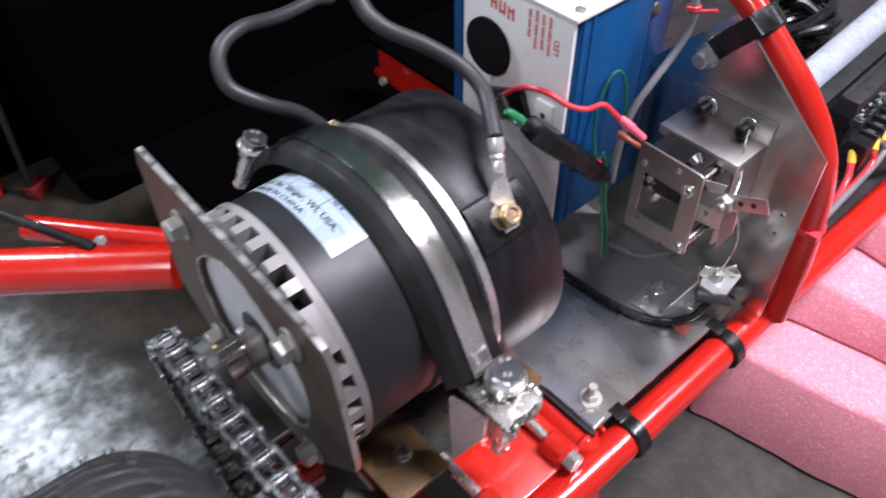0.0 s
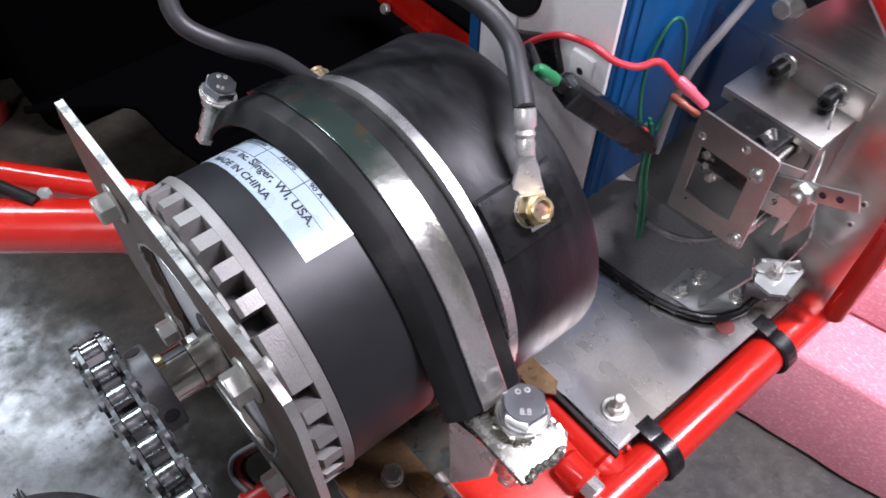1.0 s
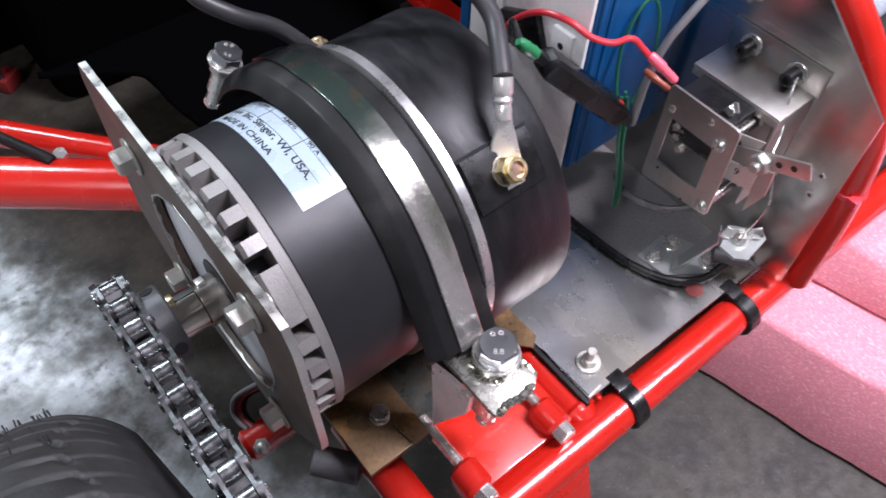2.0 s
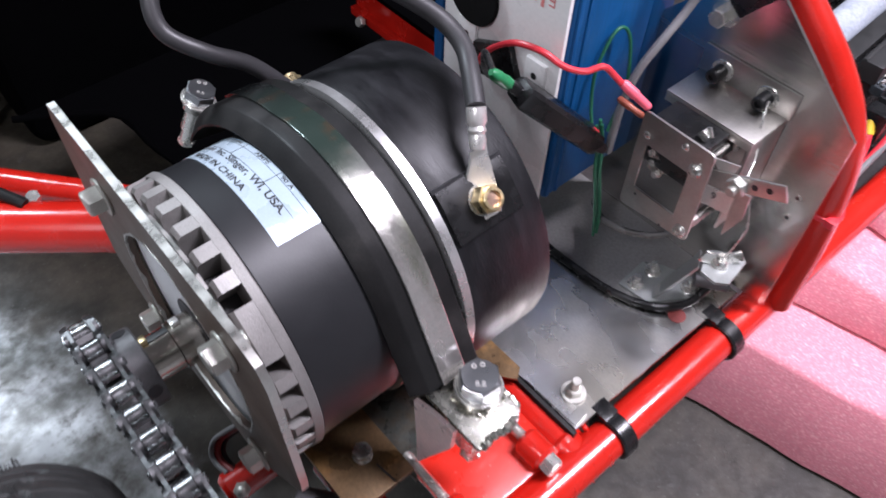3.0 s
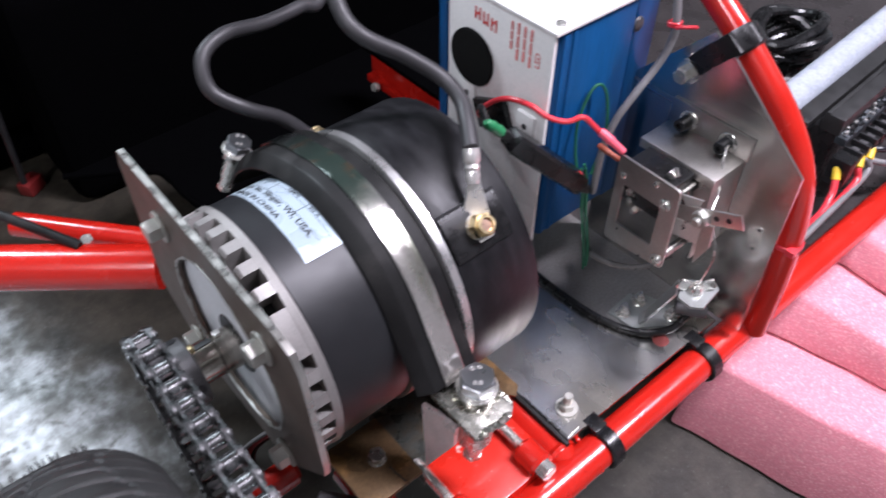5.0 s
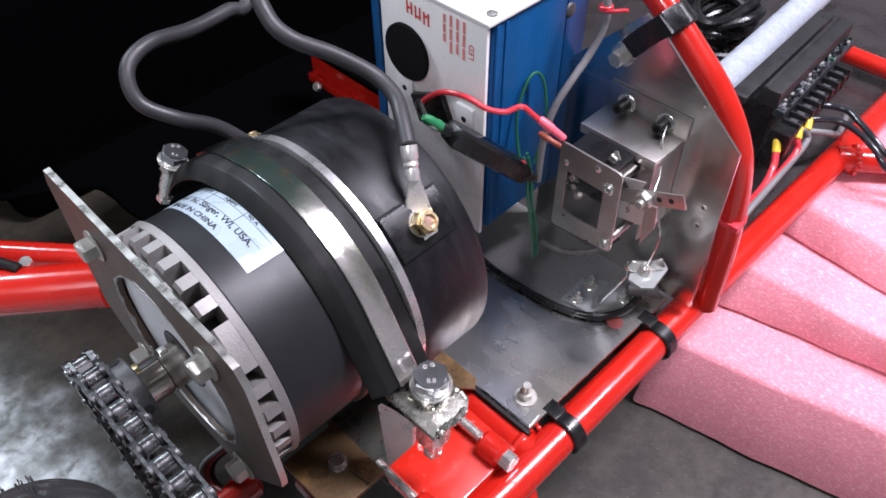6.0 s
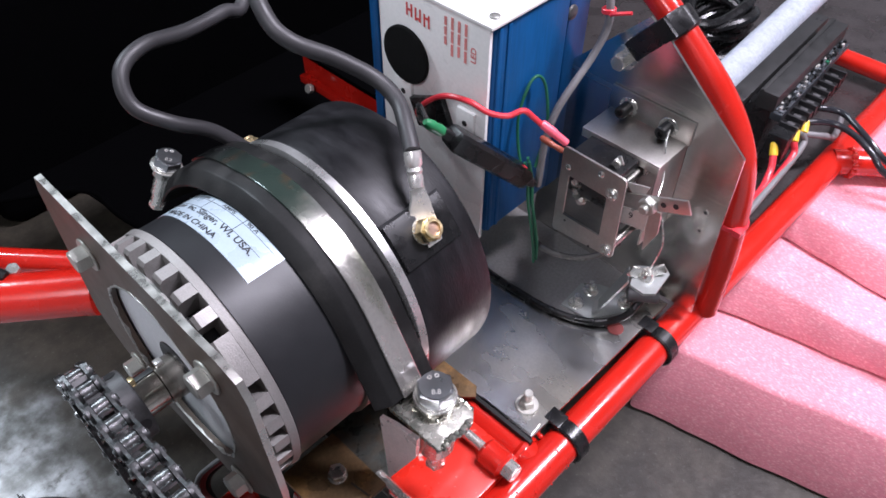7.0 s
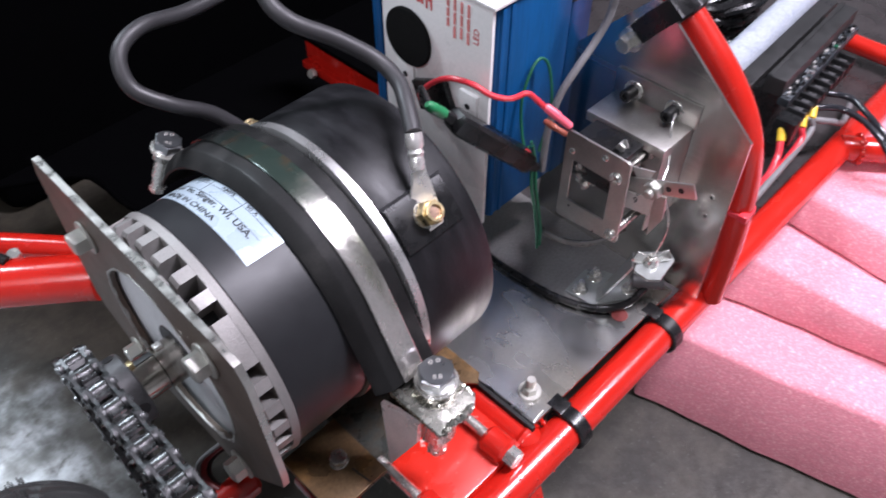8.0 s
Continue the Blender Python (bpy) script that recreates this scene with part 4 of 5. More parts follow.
def link_meshes(outer):
    bm = bmesh.new()
    if outer:
        for sx in (-0.0074, 0.0074):
            link_plate(bm, sx, 0.0019, step / 2, 0.0062)
        plates = len(bm.faces)
        for sy in (-1, 1):
            lathe(bm, (-0.0098, sy * step / 2, 0), X, [(0, 0.0015), (0.0006, 0.0023), (0.019, 0.0023), (0.0196, 0.0015)], 12)
    else:
        for sx in (-0.0055, 0.0055):
            link_plate(bm, sx, 0.0019, step / 2, 0.0066)
        plates = len(bm.faces)
        for sy in (-1, 1):
            lathe(bm, (-0.0046, sy * step / 2, 0), X, [(0, 0.0048), (0.0005, 0.0052), (0.0087, 0.0052), (0.0092, 0.0048)], 20)
    for k, f in enumerate(bm.faces):
        f.material_index = 1 if k >= plates else 0
    bmesh.ops.recalc_face_normals(bm, faces=bm.faces)
    me = bpy.data.meshes.new("chain_link")
    bm.to_mesh(me)
    bm.free()
    me.materials.append(CHAIN_DARK)
    me.materials.append(CHAIN)
    me.shade_smooth()
    me.set_sharp_from_angle(angle=radians(25))
    return me


chain = thing("roller_chain", (CH_X, C2.x, C2.y - R2), "oiled steel roller chain running over both sprockets", "chain")
shapes = (link_meshes(True), link_meshes(False))
for i in range(count):
    p, q = pins[i], pins[(i + 1) % count]
    ob = new("chain_link", shapes[i % 2])
    d = q - p
    ob.parent = chain
    ob.matrix_parent_inverse = chain.matrix_world.inverted()
    ob.matrix_basis = pose(CH_X, (p.x + q.x) / 2, (p.y + q.y) / 2) @ Matrix.Rotation(math.atan2(d.y, d.x), 4, "X")

# ---- wheel ----
wheel = thing("wheel", (-0.06, C2.x, FLOOR), "black rubber turf tyre on the rear axle", "wheel")
TR, TZ = 0.2345, 0.1145
WX = -0.052


def tread_depth(x, a):
    """How deep the tread is cut: long wavy grooves across the tyre, offset from cell to cell, joined by short steps."""
    cell = (x + 0.006 * math.sin(a * 9)) / 0.031
    k = math.floor(cell)
    u = cell - k
    row = a * TR / 0.0185 + 0.42 * (k % 2) + 0.22 * math.sin(x * 70 + 1.3 * k)
    near = abs(row - round(row))
    groove = max(0.0, 1 - near / 0.13)
    part_row = row - math.floor(row)
    notch = max(0.0, 1 - min(u, 1 - u) / 0.07) * (part_row < 0.5)
    edge = max(0.0, 1 - (abs(x) / 0.078) ** 8)
    return (0.0032 * min(1.0, 1.6 * max(groove, notch)) + 0.0004 * math.sin(a * 61 + x * 130)) * edge


loops = []
for i in range(760):
    a = 0.35 + 1.75 * i / 640 if i < 640 else 2.1 + (2 * math.pi - 1.75) * (i - 640) / 120
    ring = []
    for k in range(105):
        x = -0.08 + 0.16 * k / 104
        over = max(0.0, abs(x) - 0.034)
        r = TR - 0.45 * x * x - (0.05 - math.sqrt(max(0.0, 0.05 ** 2 - over ** 2))) - tread_depth(x, a)
        ring.append(Vector((WX + x, C2.x + r * math.cos(a), max(FLOOR + 0.0005, TZ + r * math.sin(a)))))
    for x, r in ((0.086, 0.16), (0.078, 0.12), (-0.078, 0.12), (-0.086, 0.16)):
        ring.append(Vector((WX + x, C2.x + r * math.cos(a), TZ + r * math.sin(a))))
    loops.append(ring)
tyre = part("tyre", rings(bmesh.new(), loops, close=True), TYRE, wheel)
tyre.data.set_sharp_from_angle(angle=radians(85))
rnd = random.Random(5)
part("rim", lathe(bmesh.new(), (WX - 0.08, C2.x, TZ), X, [(0, 0.12), (0.02, 0.1), (0.14, 0.1), (0.16, 0.12)], 48), WHITE_CARD, wheel)
bm = bmesh.new()
for i in range(100):
    a = rnd.uniform(0.48, 0.86) if i < 80 else rnd.uniform(0.9, 1.6)
    xo = rnd.uniform(-0.062, 0.058)
    rr = TR - 0.0015 - 0.45 * xo ** 2 - (0.05 - math.sqrt(0.05 ** 2 - max(0.0, abs(xo) - 0.034) ** 2))
    q = Vector((WX + xo, C2.x + rr * math.cos(a), TZ + rr * math.sin(a)))
    o = Vector((rnd.uniform(-0.2, 0.2), math.cos(a), math.sin(a)))
    rod(bm, q, q + o * rnd.uniform(0.003, 0.0065), 0.0004, 5)
hairs = part("moulding_hairs", bm, TYRE, tyre)
hairs["kind"] = "stuff"
axle = thing("axle", (0.1, C2.x, 0.137), "dark steel rear axle", "axle")
part("axle_bar", rod(bmesh.new(), (-0.16, C2.x, C2.y), (0.068, C2.x, C2.y), 0.0125, 24), HUB, axle)

# ---- foot bracket under the motor ----
foot = thing("foot_bracket", (0.152, 0.225, 0.11), "rust-brown steel angle bracket under the motor", "bracket")
part("flat_leg", box(bmesh.new(), (0.148, 0.222, 0.1325), (0.046, 0.056, 0.004), bevel=0.0006), RUSTY, foot)
# thin black bar painting the shade of a slit
part("slit", box(bmesh.new(), (0.1560, 0.2035, 0.1344), (0.0012, 0.016, 0.0010), (0, 0, 8)), INK_AND_SHADE, foot)
part("base_leg", prism(bmesh.new(), [(0.1715, 0.193), (0.1805, 0.200), (0.2180, 0.245), (0.2180, 0.262), (0.1715, 0.262)], "z", 0.1135, 0.1175), GREEN_STEEL, foot, "dark oily steel base plate", smooth=False)
bolt("foot_bolt", (0.152, 0.222, 0.1358), (0, 0, 1), 0.0112, 0.0058, 0.003, 0.012, label="zinc hex bolt in the rusty foot bracket", washer=0.0066)

# ---- the motor controller ----
ctrl = thing("motor_controller", (0.42, 0.335, 0.1125), "blue finned controller box with white end panels and red print", "controller")
IX0, IX1, IY0, IY1, IZ0, IZ1 = 0.3575, 0.440, 0.277, 0.3945, 0.180, 0.368
body = box(bmesh.new(), ((IX0 + IX1) / 2 + 0.002, (IY0 + IY1) / 2, (IZ0 + IZ1) / 2), (IX1 - IX0 - 0.004, IY1 - IY0, IZ1 - IZ0 - 0.004), bevel=0.002)
part("case", body, BLUE, ctrl, "blue anodised aluminium case")
for k, rx in enumerate((0.3645, 0.3735)):
    part("rib", box(bmesh.new(), (rx, IY0 - 0.0002, (IZ0 + IZ1) / 2), (0.0036, 0.002, IZ1 - IZ0 - 0.006), bevel=0.0008), BLUE, ctrl)
part("flange", box(bmesh.new(), (0.459, IY0 + 0.014, 0.292), (0.026, 0.02, 0.236), bevel=0.0015), BLUE, ctrl)
part("groove", box(bmesh.new(), (0.443, IY0 + 0.018, 0.292), (0.008, 0.012, 0.23), bevel=0.0004), BLUE, ctrl)
part("far_lip", box(bmesh.new(), (IX0 - 0.0005, 0.3885, (IZ0 + IZ1) / 2), (0.007, 0.0085, IZ1 - IZ0 - 0.002), bevel=0.001), BLUE, ctrl)
front = part("front_panel", box(bmesh.new(), (IX0 - 0.0015, (IY0 + 0.3835) / 2, (IZ0 + IZ1) / 2 - 0.001), (0.003, 0.3835 - IY0 - 0.001, IZ1 - IZ0), bevel=0.0006), WHITE_CARD, ctrl, "white end panel with red print")
lid = part("top_panel", box(bmesh.new(), (0.397, (IY0 + IY1) / 2, IZ1 + 0.0005), (0.087, IY1 - IY0 + 0.004, 0.003), bevel=0.0012), WHITE_CARD, ctrl, "white folded top panel")
part("screw", lathe(bmesh.new(), (0.3655, 0.2835, IZ1 + 0.002), (0, 0, 1), [(0, 0.0042), (0.001, 0.0038), (0.0018, 0.0022)], 24), BRIGHT_STEEL, lid)
part("flange_screw", lathe(bmesh.new(), (0.4455, IY0 + 0.002, 0.343), (0, -1, 0), [(0, 0.006), (0.0018, 0.0052), (0.003, 0.003)], 24), HUB, ctrl)
part("vent", rod(bmesh.new(), (IX0 - 0.003, 0.3545, 0.3165), (IX0 - 0.0065, 0.3545, 0.3165), 0.0225, 48, 0.0008), VENT_FOAM, ctrl, "round black foam-covered vent")
for by, bz in ((0.3575, 0.2845), (0.2945, 0.2870)):
    tabb = part("panel_lug", box(bmesh.new(), (IX0 - 0.0042, by, bz), (0.0034, 0.017, 0.022), bevel=0.001), WHITE_CARD, ctrl)
    # black disc for the shaded hole in the lug
    part("lug_hole", rod(bmesh.new(), (IX0 - 0.0055, by, bz), (IX0 - 0.0061, by, bz), 0.0024, 14), INK_AND_SHADE, tabb)
part("plug_socket", box(bmesh.new(), (IX0 - 0.005, 0.3285, 0.2800), (0.006, 0.036, 0.024), (-24, 0, 0), bevel=0.0015), BLACK_PLASTIC, ctrl, "black plug socket")
for by, bz, up in ((0.3515, 0.3530, 0.0), (0.3430, 0.3520, -0.003), (0.3345, 0.3505, 0.002)):
    bm = box(bmesh.new(), (IX0 - 0.0032, by + 0.0022, bz), (0.0004, 0.0014, 0.0095))
    box(bm, (IX0 - 0.0032, by - 0.0022, bz), (0.0004, 0.0014, 0.0095))
    box(bm, (IX0 - 0.00325, by, bz + up), (0.0004, 0.0044, 0.0016))
    part("printed_mark", bm, RED_INK, front, "red printed mark", smooth=False)
for k, ln in enumerate((0.022, 0.03, 0.028, 0.03)):
    for seg2 in range(3):
        part("printed_line", box(bmesh.new(), (IX0 - 0.0032, 0.3165 - k * 0.0062, 0.3585 - seg2 * ln / 3), (0.0004, 0.0022, ln / 3 - 0.0012)), FADED_RED, front, smooth=False)
writing("print", "LED", 0.0068, Matrix(((0, 0, -1, IX0 - 0.0032), (0, 1, 0, 0.2885), (1, 0, 0, 0.337), (0, 0, 0, 1))), RED_INK, front)

# ---- sheet-metal panel beside the controls ----
panel = thing("side_panel", (0.463, 0.2, 0.11), "bare sheet aluminium panel bolted beside the throttle box", "panel")
bm = prism(bmesh.new(), [(0.129, 0.118), (0.1315, 0.2825), (0.2045, 0.3425), (0.2249, 0.3548), (0.2495, 0.3295), (0.30, 0.2776), (0.30, 0.113)], "x", 0.4605, 0.4625)
part("sheet", bm, PANEL_ALU, panel, smooth=False, mats=(CUT_STEEL,))
for py, pz in ((0.145, 0.224), (0.145, 0.205)):
    rim_ob = part("hole_rim", hollow(bmesh.new(), (0.4606, py, pz), (-1, 0, 0), 0.0005, 0.0029, 0.0015, 18, 0.0001), BRIGHT_STEEL, panel)
    # the hole's shade is a black disc on the sheet
    part("hole", rod(bmesh.new(), (0.4606, py, pz), (0.4603, py, pz), 0.0016, 12), INK_AND_SHADE, rim_ob)
bolt("panel_bolt", (0.4586, 0.2381, 0.3162), (-1, 0, 0), 0.011, 0.008, 0.004, 0.01, label="zinc bolt and washer through the aluminium panel", washer=0.009)

# ---- throttle box: folded housing, switch plate, levers ----
BX0, BX1, BY0, BY1, BZ0, BZ1 = 0.4225, 0.460, 0.1735, 0.2405, 0.195, 0.2735
thr = thing("throttle_box", (0.44, 0.2, BZ0), "folded stainless throttle sensor box with levers and black screws", "throttle")
part("housing_top", box(bmesh.new(), ((BX0 + BX1) / 2, (BY0 + BY1) / 2, BZ1), (BX1 - BX0, BY1 - BY0, 0.0018), bevel=0.0005), SHEET_ALU, thr)
part("front_lip", box(bmesh.new(), (BX0 + 0.0006, (BY0 + BY1) / 2, BZ1 - 0.0036), (0.0018, BY1 - BY0 - 0.001, 0.006), bevel=0.0005), SHEET_ALU, thr)
part("flange", box(bmesh.new(), (0.4592, (BY0 + BY1) / 2, BZ1 + 0.010), (0.0018, BY1 - BY0 + 0.004, 0.02), bevel=0.0005), SHEET_ALU, thr)
part("housing_side", box(bmesh.new(), ((BX0 + BX1) / 2, BY0 + 0.0008, (BZ0 + BZ1) / 2), (BX1 - BX0, 0.0016, BZ1 - BZ0 - 0.002), bevel=0.0003), SHEET_ALU, thr)
part("back_wall", box(bmesh.new(), (0.4585, (BY0 + BY1) / 2, 0.235), (0.0016, BY1 - BY0 - 0.002, 0.07), bevel=0.0003), SHEET_ALU, thr)
part("sensor_block", box(bmesh.new(), (0.411, 0.2105, 0.2555), (0.034, 0.042, 0.032), bevel=0.002), BLACK_PLASTIC, thr, "black sensor block")
part("sensor_plate", box(bmesh.new(), (0.431, 0.206, 0.235), (0.0018, 0.055, 0.06), bevel=0.0004), SHEET_ALU, thr)
for by, bz in ((0.2255, 0.2815), (0.1905, 0.2815)):
    part("screw_washer", rod(bmesh.new(), (0.4585, by, bz), (0.4572, by, bz), 0.0078, 28, 0.0003), BRIGHT_STEEL, thr)
    bm = lathe(bmesh.new(), (0.4575, by, bz), (-1, 0, 0), [(0, 0.0049), (0.0105, 0.0049), (0.0113, 0.0043), (0.0113, 0.0023), (0.0085, 0.0023)], 24)
    part("cap_screw", bm, BLACK_OXIDE, thr, "black cap screw on a bright washer")
# the square switch plate with its window
PX = 0.390


def rounded(poly, rad, k=5):
    """A polygon's corners, each rounded into k points."""
    out = []
    m = len(poly)
    for i in range(m):
        p, a, b = Vector(poly[i]), Vector(poly[i - 1]), Vector(poly[(i + 1) % m])
        u, v = (a - p).normalized() * rad, (b - p).normalized() * rad
        for q in range(k):
            t = q / (k - 1)
            out.append((1 - t) ** 2 * (p + u) + 2 * t * (1 - t) * p + t * t * (p + v))
    return out


w = rounded([(0.2325, 0.2805), (0.1790, 0.2795), (0.1770, 0.2040), (0.2325, 0.1985)], 0.004)
wi = rounded([(0.2250, 0.2570), (0.1915, 0.2565), (0.1910, 0.2180), (0.2250, 0.2185)], 0.0015)
sw = part("switch_plate", prism(bmesh.new(), w, "x", PX - 0.0008, PX + 0.0008, wi), SHEET_ALU, thr, "square plate with a window")
for py, pz in ((0.2265, 0.2640), (0.1990, 0.2735)):
    part("plate_screw", lathe(bmesh.new(), (PX - 0.0008, py, pz), (-1, 0, 0), [(0, 0.0028), (0.0008, 0.0025), (0.0015, 0.0012)], 16), BRIGHT_STEEL, sw)
for py, pz in ((0.2220, 0.2135), (0.1980, 0.2025)):
    # black dots paint the shaded holes in the plate
    part("plate_hole", rod(bmesh.new(), (PX - 0.0007, py, pz), (PX - 0.0010, py, pz), 0.0010, 10), INK_AND_SHADE, sw)
for py, pz, x1 in ((0.1880, 0.2620, 0.43), (0.1830, 0.2100, 0.43)):
    post = part("standoff", rod(bmesh.new(), (PX - 0.0005, py, pz), (x1, py, pz), 0.0036, 20, 0.0006), SATIN_STEEL, thr)
    bm = lathe(bmesh.new(), (PX - 0.0008, py, pz), (-1, 0, 0), [(0, 0.0049), (0.0016, 0.0047), (0.0026, 0.0036), (0.0026, 0.0018), (0.0016, 0.0014)], 20)
    part("standoff_screw", bm, BRIGHT_STEEL, post)
    part("back_nut", hexagon(bmesh.new(), (0.4295, py - 0.001, pz), (-1, 0, 0), 0.0085, 0.004, 0.3), BRIGHT_STEEL, post)
bm = box(bmesh.new(), (0.4000, 0.2165, 0.2395), (0.010, 0.012, 0.013), (12, 0, 0), bevel=0.0008)
box(bm, (0.3975, 0.2205, 0.2480), (0.007, 0.010, 0.006), (-20, 0, 0), bevel=0.0006)
contact = part("contact_block", bm, SATIN_STEEL, thr, "small contact block with screws inside the window")
for py, pz in ((0.2195, 0.2420), (0.2150, 0.2345), (0.2215, 0.2495)):
    part("contact_screw", hexagon(bmesh.new(), (0.3950, py, pz), (-1, 0, 0), 0.0046, 0.0026, py * 90, 0.0004), BRIGHT_STEEL, contact)
part("contact_arm", rod(bmesh.new(), (0.3985, 0.212, 0.2370), (0.4000, 0.186, 0.2480), 0.0022, 14, 0.0004), SATIN_STEEL, thr)
prong = box(bmesh.new(), (0.4045, 0.1970, 0.2755), (0.004, 0.006, 0.006), (25, 0, 0), bevel=0.0006)
box(prong, (0.4045, 0.1945, 0.2795), (0.0014, 0.003, 0.007), (-30, 0, 0), bevel=0.0003)
part("terminal_prong", prong, BRIGHT_STEEL, thr)
lv = part("lever", box(bmesh.new(), (0.4035, 0.1612, 0.2612), (0.0016, 0.0535, 0.0115), (-25, 0, 0), bevel=0.0004), SHEET_ALU, thr, "thin lever arm with holes")
for oy in (-0.0165, -0.0068):
    # lever holes are black discs, shade in the colour
    part("lever_hole", rod(bmesh.new(), (0.4029, 0.1612 + oy * 0.906, 0.2612 - oy * 0.423), (0.4024, 0.1612 + oy * 0.906, 0.2612 - oy * 0.423), 0.0021, 14), INK_AND_SHADE, lv)
ck = part("crank", prism(bmesh.new(), [(0.1860, 0.2450), (0.1630, 0.2510), (0.1630, 0.2350), (0.1840, 0.2305)], "x", 0.4005, 0.4018), LUG_TIN, thr, "bent crank tab marked 9", smooth=False)
part("crank_arm", prism(bmesh.new(), [(0.1650, 0.2530), (0.1555, 0.2545), (0.1540, 0.2350), (0.1620, 0.2130)], "x", 0.4040, 0.4055), SHEET_ALU, thr, smooth=False)
writing("stamped_mark", "9", 0.0075, pose(0.4003, 0.1775, 0.2395, 90, 0, -90), INK_AND_SHADE, ck)
part("upper_tab", prism(bmesh.new(), [(0.1870, 0.2640), (0.1690, 0.2695), (0.1740, 0.2500)], "x", 0.4050, 0.4060), LUG_TIN, thr, "small pale tab", smooth=False)
part("pivot", rod(hexagon(bmesh.new(), (0.4025, 0.1645, 0.2590), (-1, 0, 0), 0.0118, 0.006, 0.2), (0.4, 0.1645, 0.2590), (0.3925, 0.1645, 0.2590), 0.0033, 14, 0.0005), ZINC_BOLT, thr)
part("return_wire", cable(bmesh.new(), [(0.452, 0.1865, 0.284), (0.442, 0.182, 0.279), (0.430, 0.172, 0.262), (0.414, 0.165, 0.255), (0.409, 0.156, 0.245), (0.411, 0.151, 0.225), (0.415, 0.154, 0.200), (0.418, 0.1585, 0.180)], 0.0006, 8, 6), BRIGHT_STEEL, thr)

# ---- cable bracket on the tray ----
brk = thing("cable_bracket", (0.41, 0.19, 0.1125), "bent aluminium cable bracket bolted to the tray", "bracket")
part("base_plate", prism(bmesh.new(), [(0.3925, 0.2135), (0.4230, 0.2155), (0.4330, 0.2030), (0.4450, 0.1690), (0.4270, 0.1660), (0.3955, 0.1880)], "z", 0.1152, 0.1176), BRACKET_ALU, brk, smooth=False)
bm = bmesh.new()
loops = []
for c, wd in ((Vector((0.4010, 0.1875, 0.1188)), 0.0065), (Vector((0.4035, 0.1845, 0.1230)), 0.0065), (Vector((0.4085, 0.1710, 0.1610)), 0.0075), (Vector((0.4110, 0.1690, 0.1683)), 0.0085)):
    side = Vector((0.86, 0.5, 0)) * wd
    up = Vector((-0.3, 0.5, 0.8)) * 0.0011
    c = c + Vector((0.0055, 0.003, 0))
    loops.append([c - side - up, c + side - up, c + side + up, c - side + up])
part("leg", rings(bm, loops), BRACKET_ALU, brk, smooth=False)
part("top_tab", prism(bmesh.new(), [(0.4066, 0.1645), (0.4060, 0.1520), (0.4126, 0.1450), (0.4379, 0.1484), (0.4426, 0.1550), (0.4264, 0.1734)], "z", 0.1675, 0.170), BRACKET_ALU, brk, "bright clamp tab", smooth=False)
nut = part("wing_nut", lathe(bmesh.new(), (0.4219, 0.1598, 0.170), (0, 0, 1), [(0, 0.0062), (0.003, 0.0056), (0.0065, 0.0044)], 20), BRIGHT_STEEL, brk)
part("stud_end", rod(bmesh.new(), (0.4219, 0.1598, 0.176), (0.4219, 0.1598, 0.1795), 0.0026, 12), BRIGHT_STEEL, nut)
for s, wx, wy in ((-1, 0.4152, 0.1668), (1, 0.4300, 0.1545)):
    part("wing", box(bmesh.new(), (wx, wy, 0.1765), (0.0105, 0.0024, 0.0105), (0, -s * 24, -44), bevel=0.0011), BRIGHT_STEEL, nut)
part("cable_stop", rod(bmesh.new(), (0.432, 0.176, 0.128), (0.448, 0.155, 0.128), 0.006, 18, 0.0008), HUB, brk)
for bx, by in ((0.4016, 0.2046), (0.4217, 0.2043), (0.4304, 0.175)):
    bolt("hex_nut", (bx, by, 0.1190), (0, 0, 1), 0.0088, 0.0045, 0.0026, 0.004, brk, washer=0.0066)
    part("stud", rod(bmesh.new(), (bx, by, 0.1215), (bx, by, 0.1285), 0.0026, 10), BRIGHT_STEEL, brk)
# thin rounded area, darker than the tray, bounded by the black cable
tagged(part("dark_tray_area", prism(bmesh.new(), [(0.379, 0.33), (0.378, 0.27), (0.380, 0.225), (0.387, 0.196), (0.400, 0.177), (0.418, 0.168), (0.4603, 0.166), (0.4603, 0.33)], "z", 0.1128, 0.1150), DARK_SHEET, None, smooth=False), "dark grey rounded area on the aluminium tray inside the black cable", "sheet")
tagged(part("red_dot", rod(bmesh.new(), (0.4065, 0.1665, 0.1124), (0.4065, 0.1665, 0.1131), 0.0068, 24), DULL_RED), "worn red paint spot on the aluminium tray", "paint spot")

# ---- cables and wires ----


def wire(name, points, r, mat, label, category="cable", steps=8, seg=12):
    return tagged(part(name, cable(bmesh.new(), points, r, seg, steps), mat), label, category)


power = thing("power_cable", on_motor(0.2475, 0.091, 46), "thick grey power cable with crimped lug on the brass stud", "cable")
part("jacket", cable(bmesh.new(), [(0.275, 0.46, 0.50), (0.250, 0.385, 0.43), (0.2345, 0.345, 0.403), (0.2370, 0.327, 0.390), (0.2580, 0.3125, 0.375), (0.2735, 0.2960, 0.361), (0.2740, 0.2790, 0.354), (0.2660, 0.2640, 0.3495), (0.2565, 0.2490, 0.3430)], 0.005, 18, 8), GREY_CABLE, power)
l0, l1, l2 = Vector((0.2555, 0.2475, 0.3420)), Vector((0.2495, 0.2385, 0.3270)), on_motor(0.2465, 0.1015, 39.5)
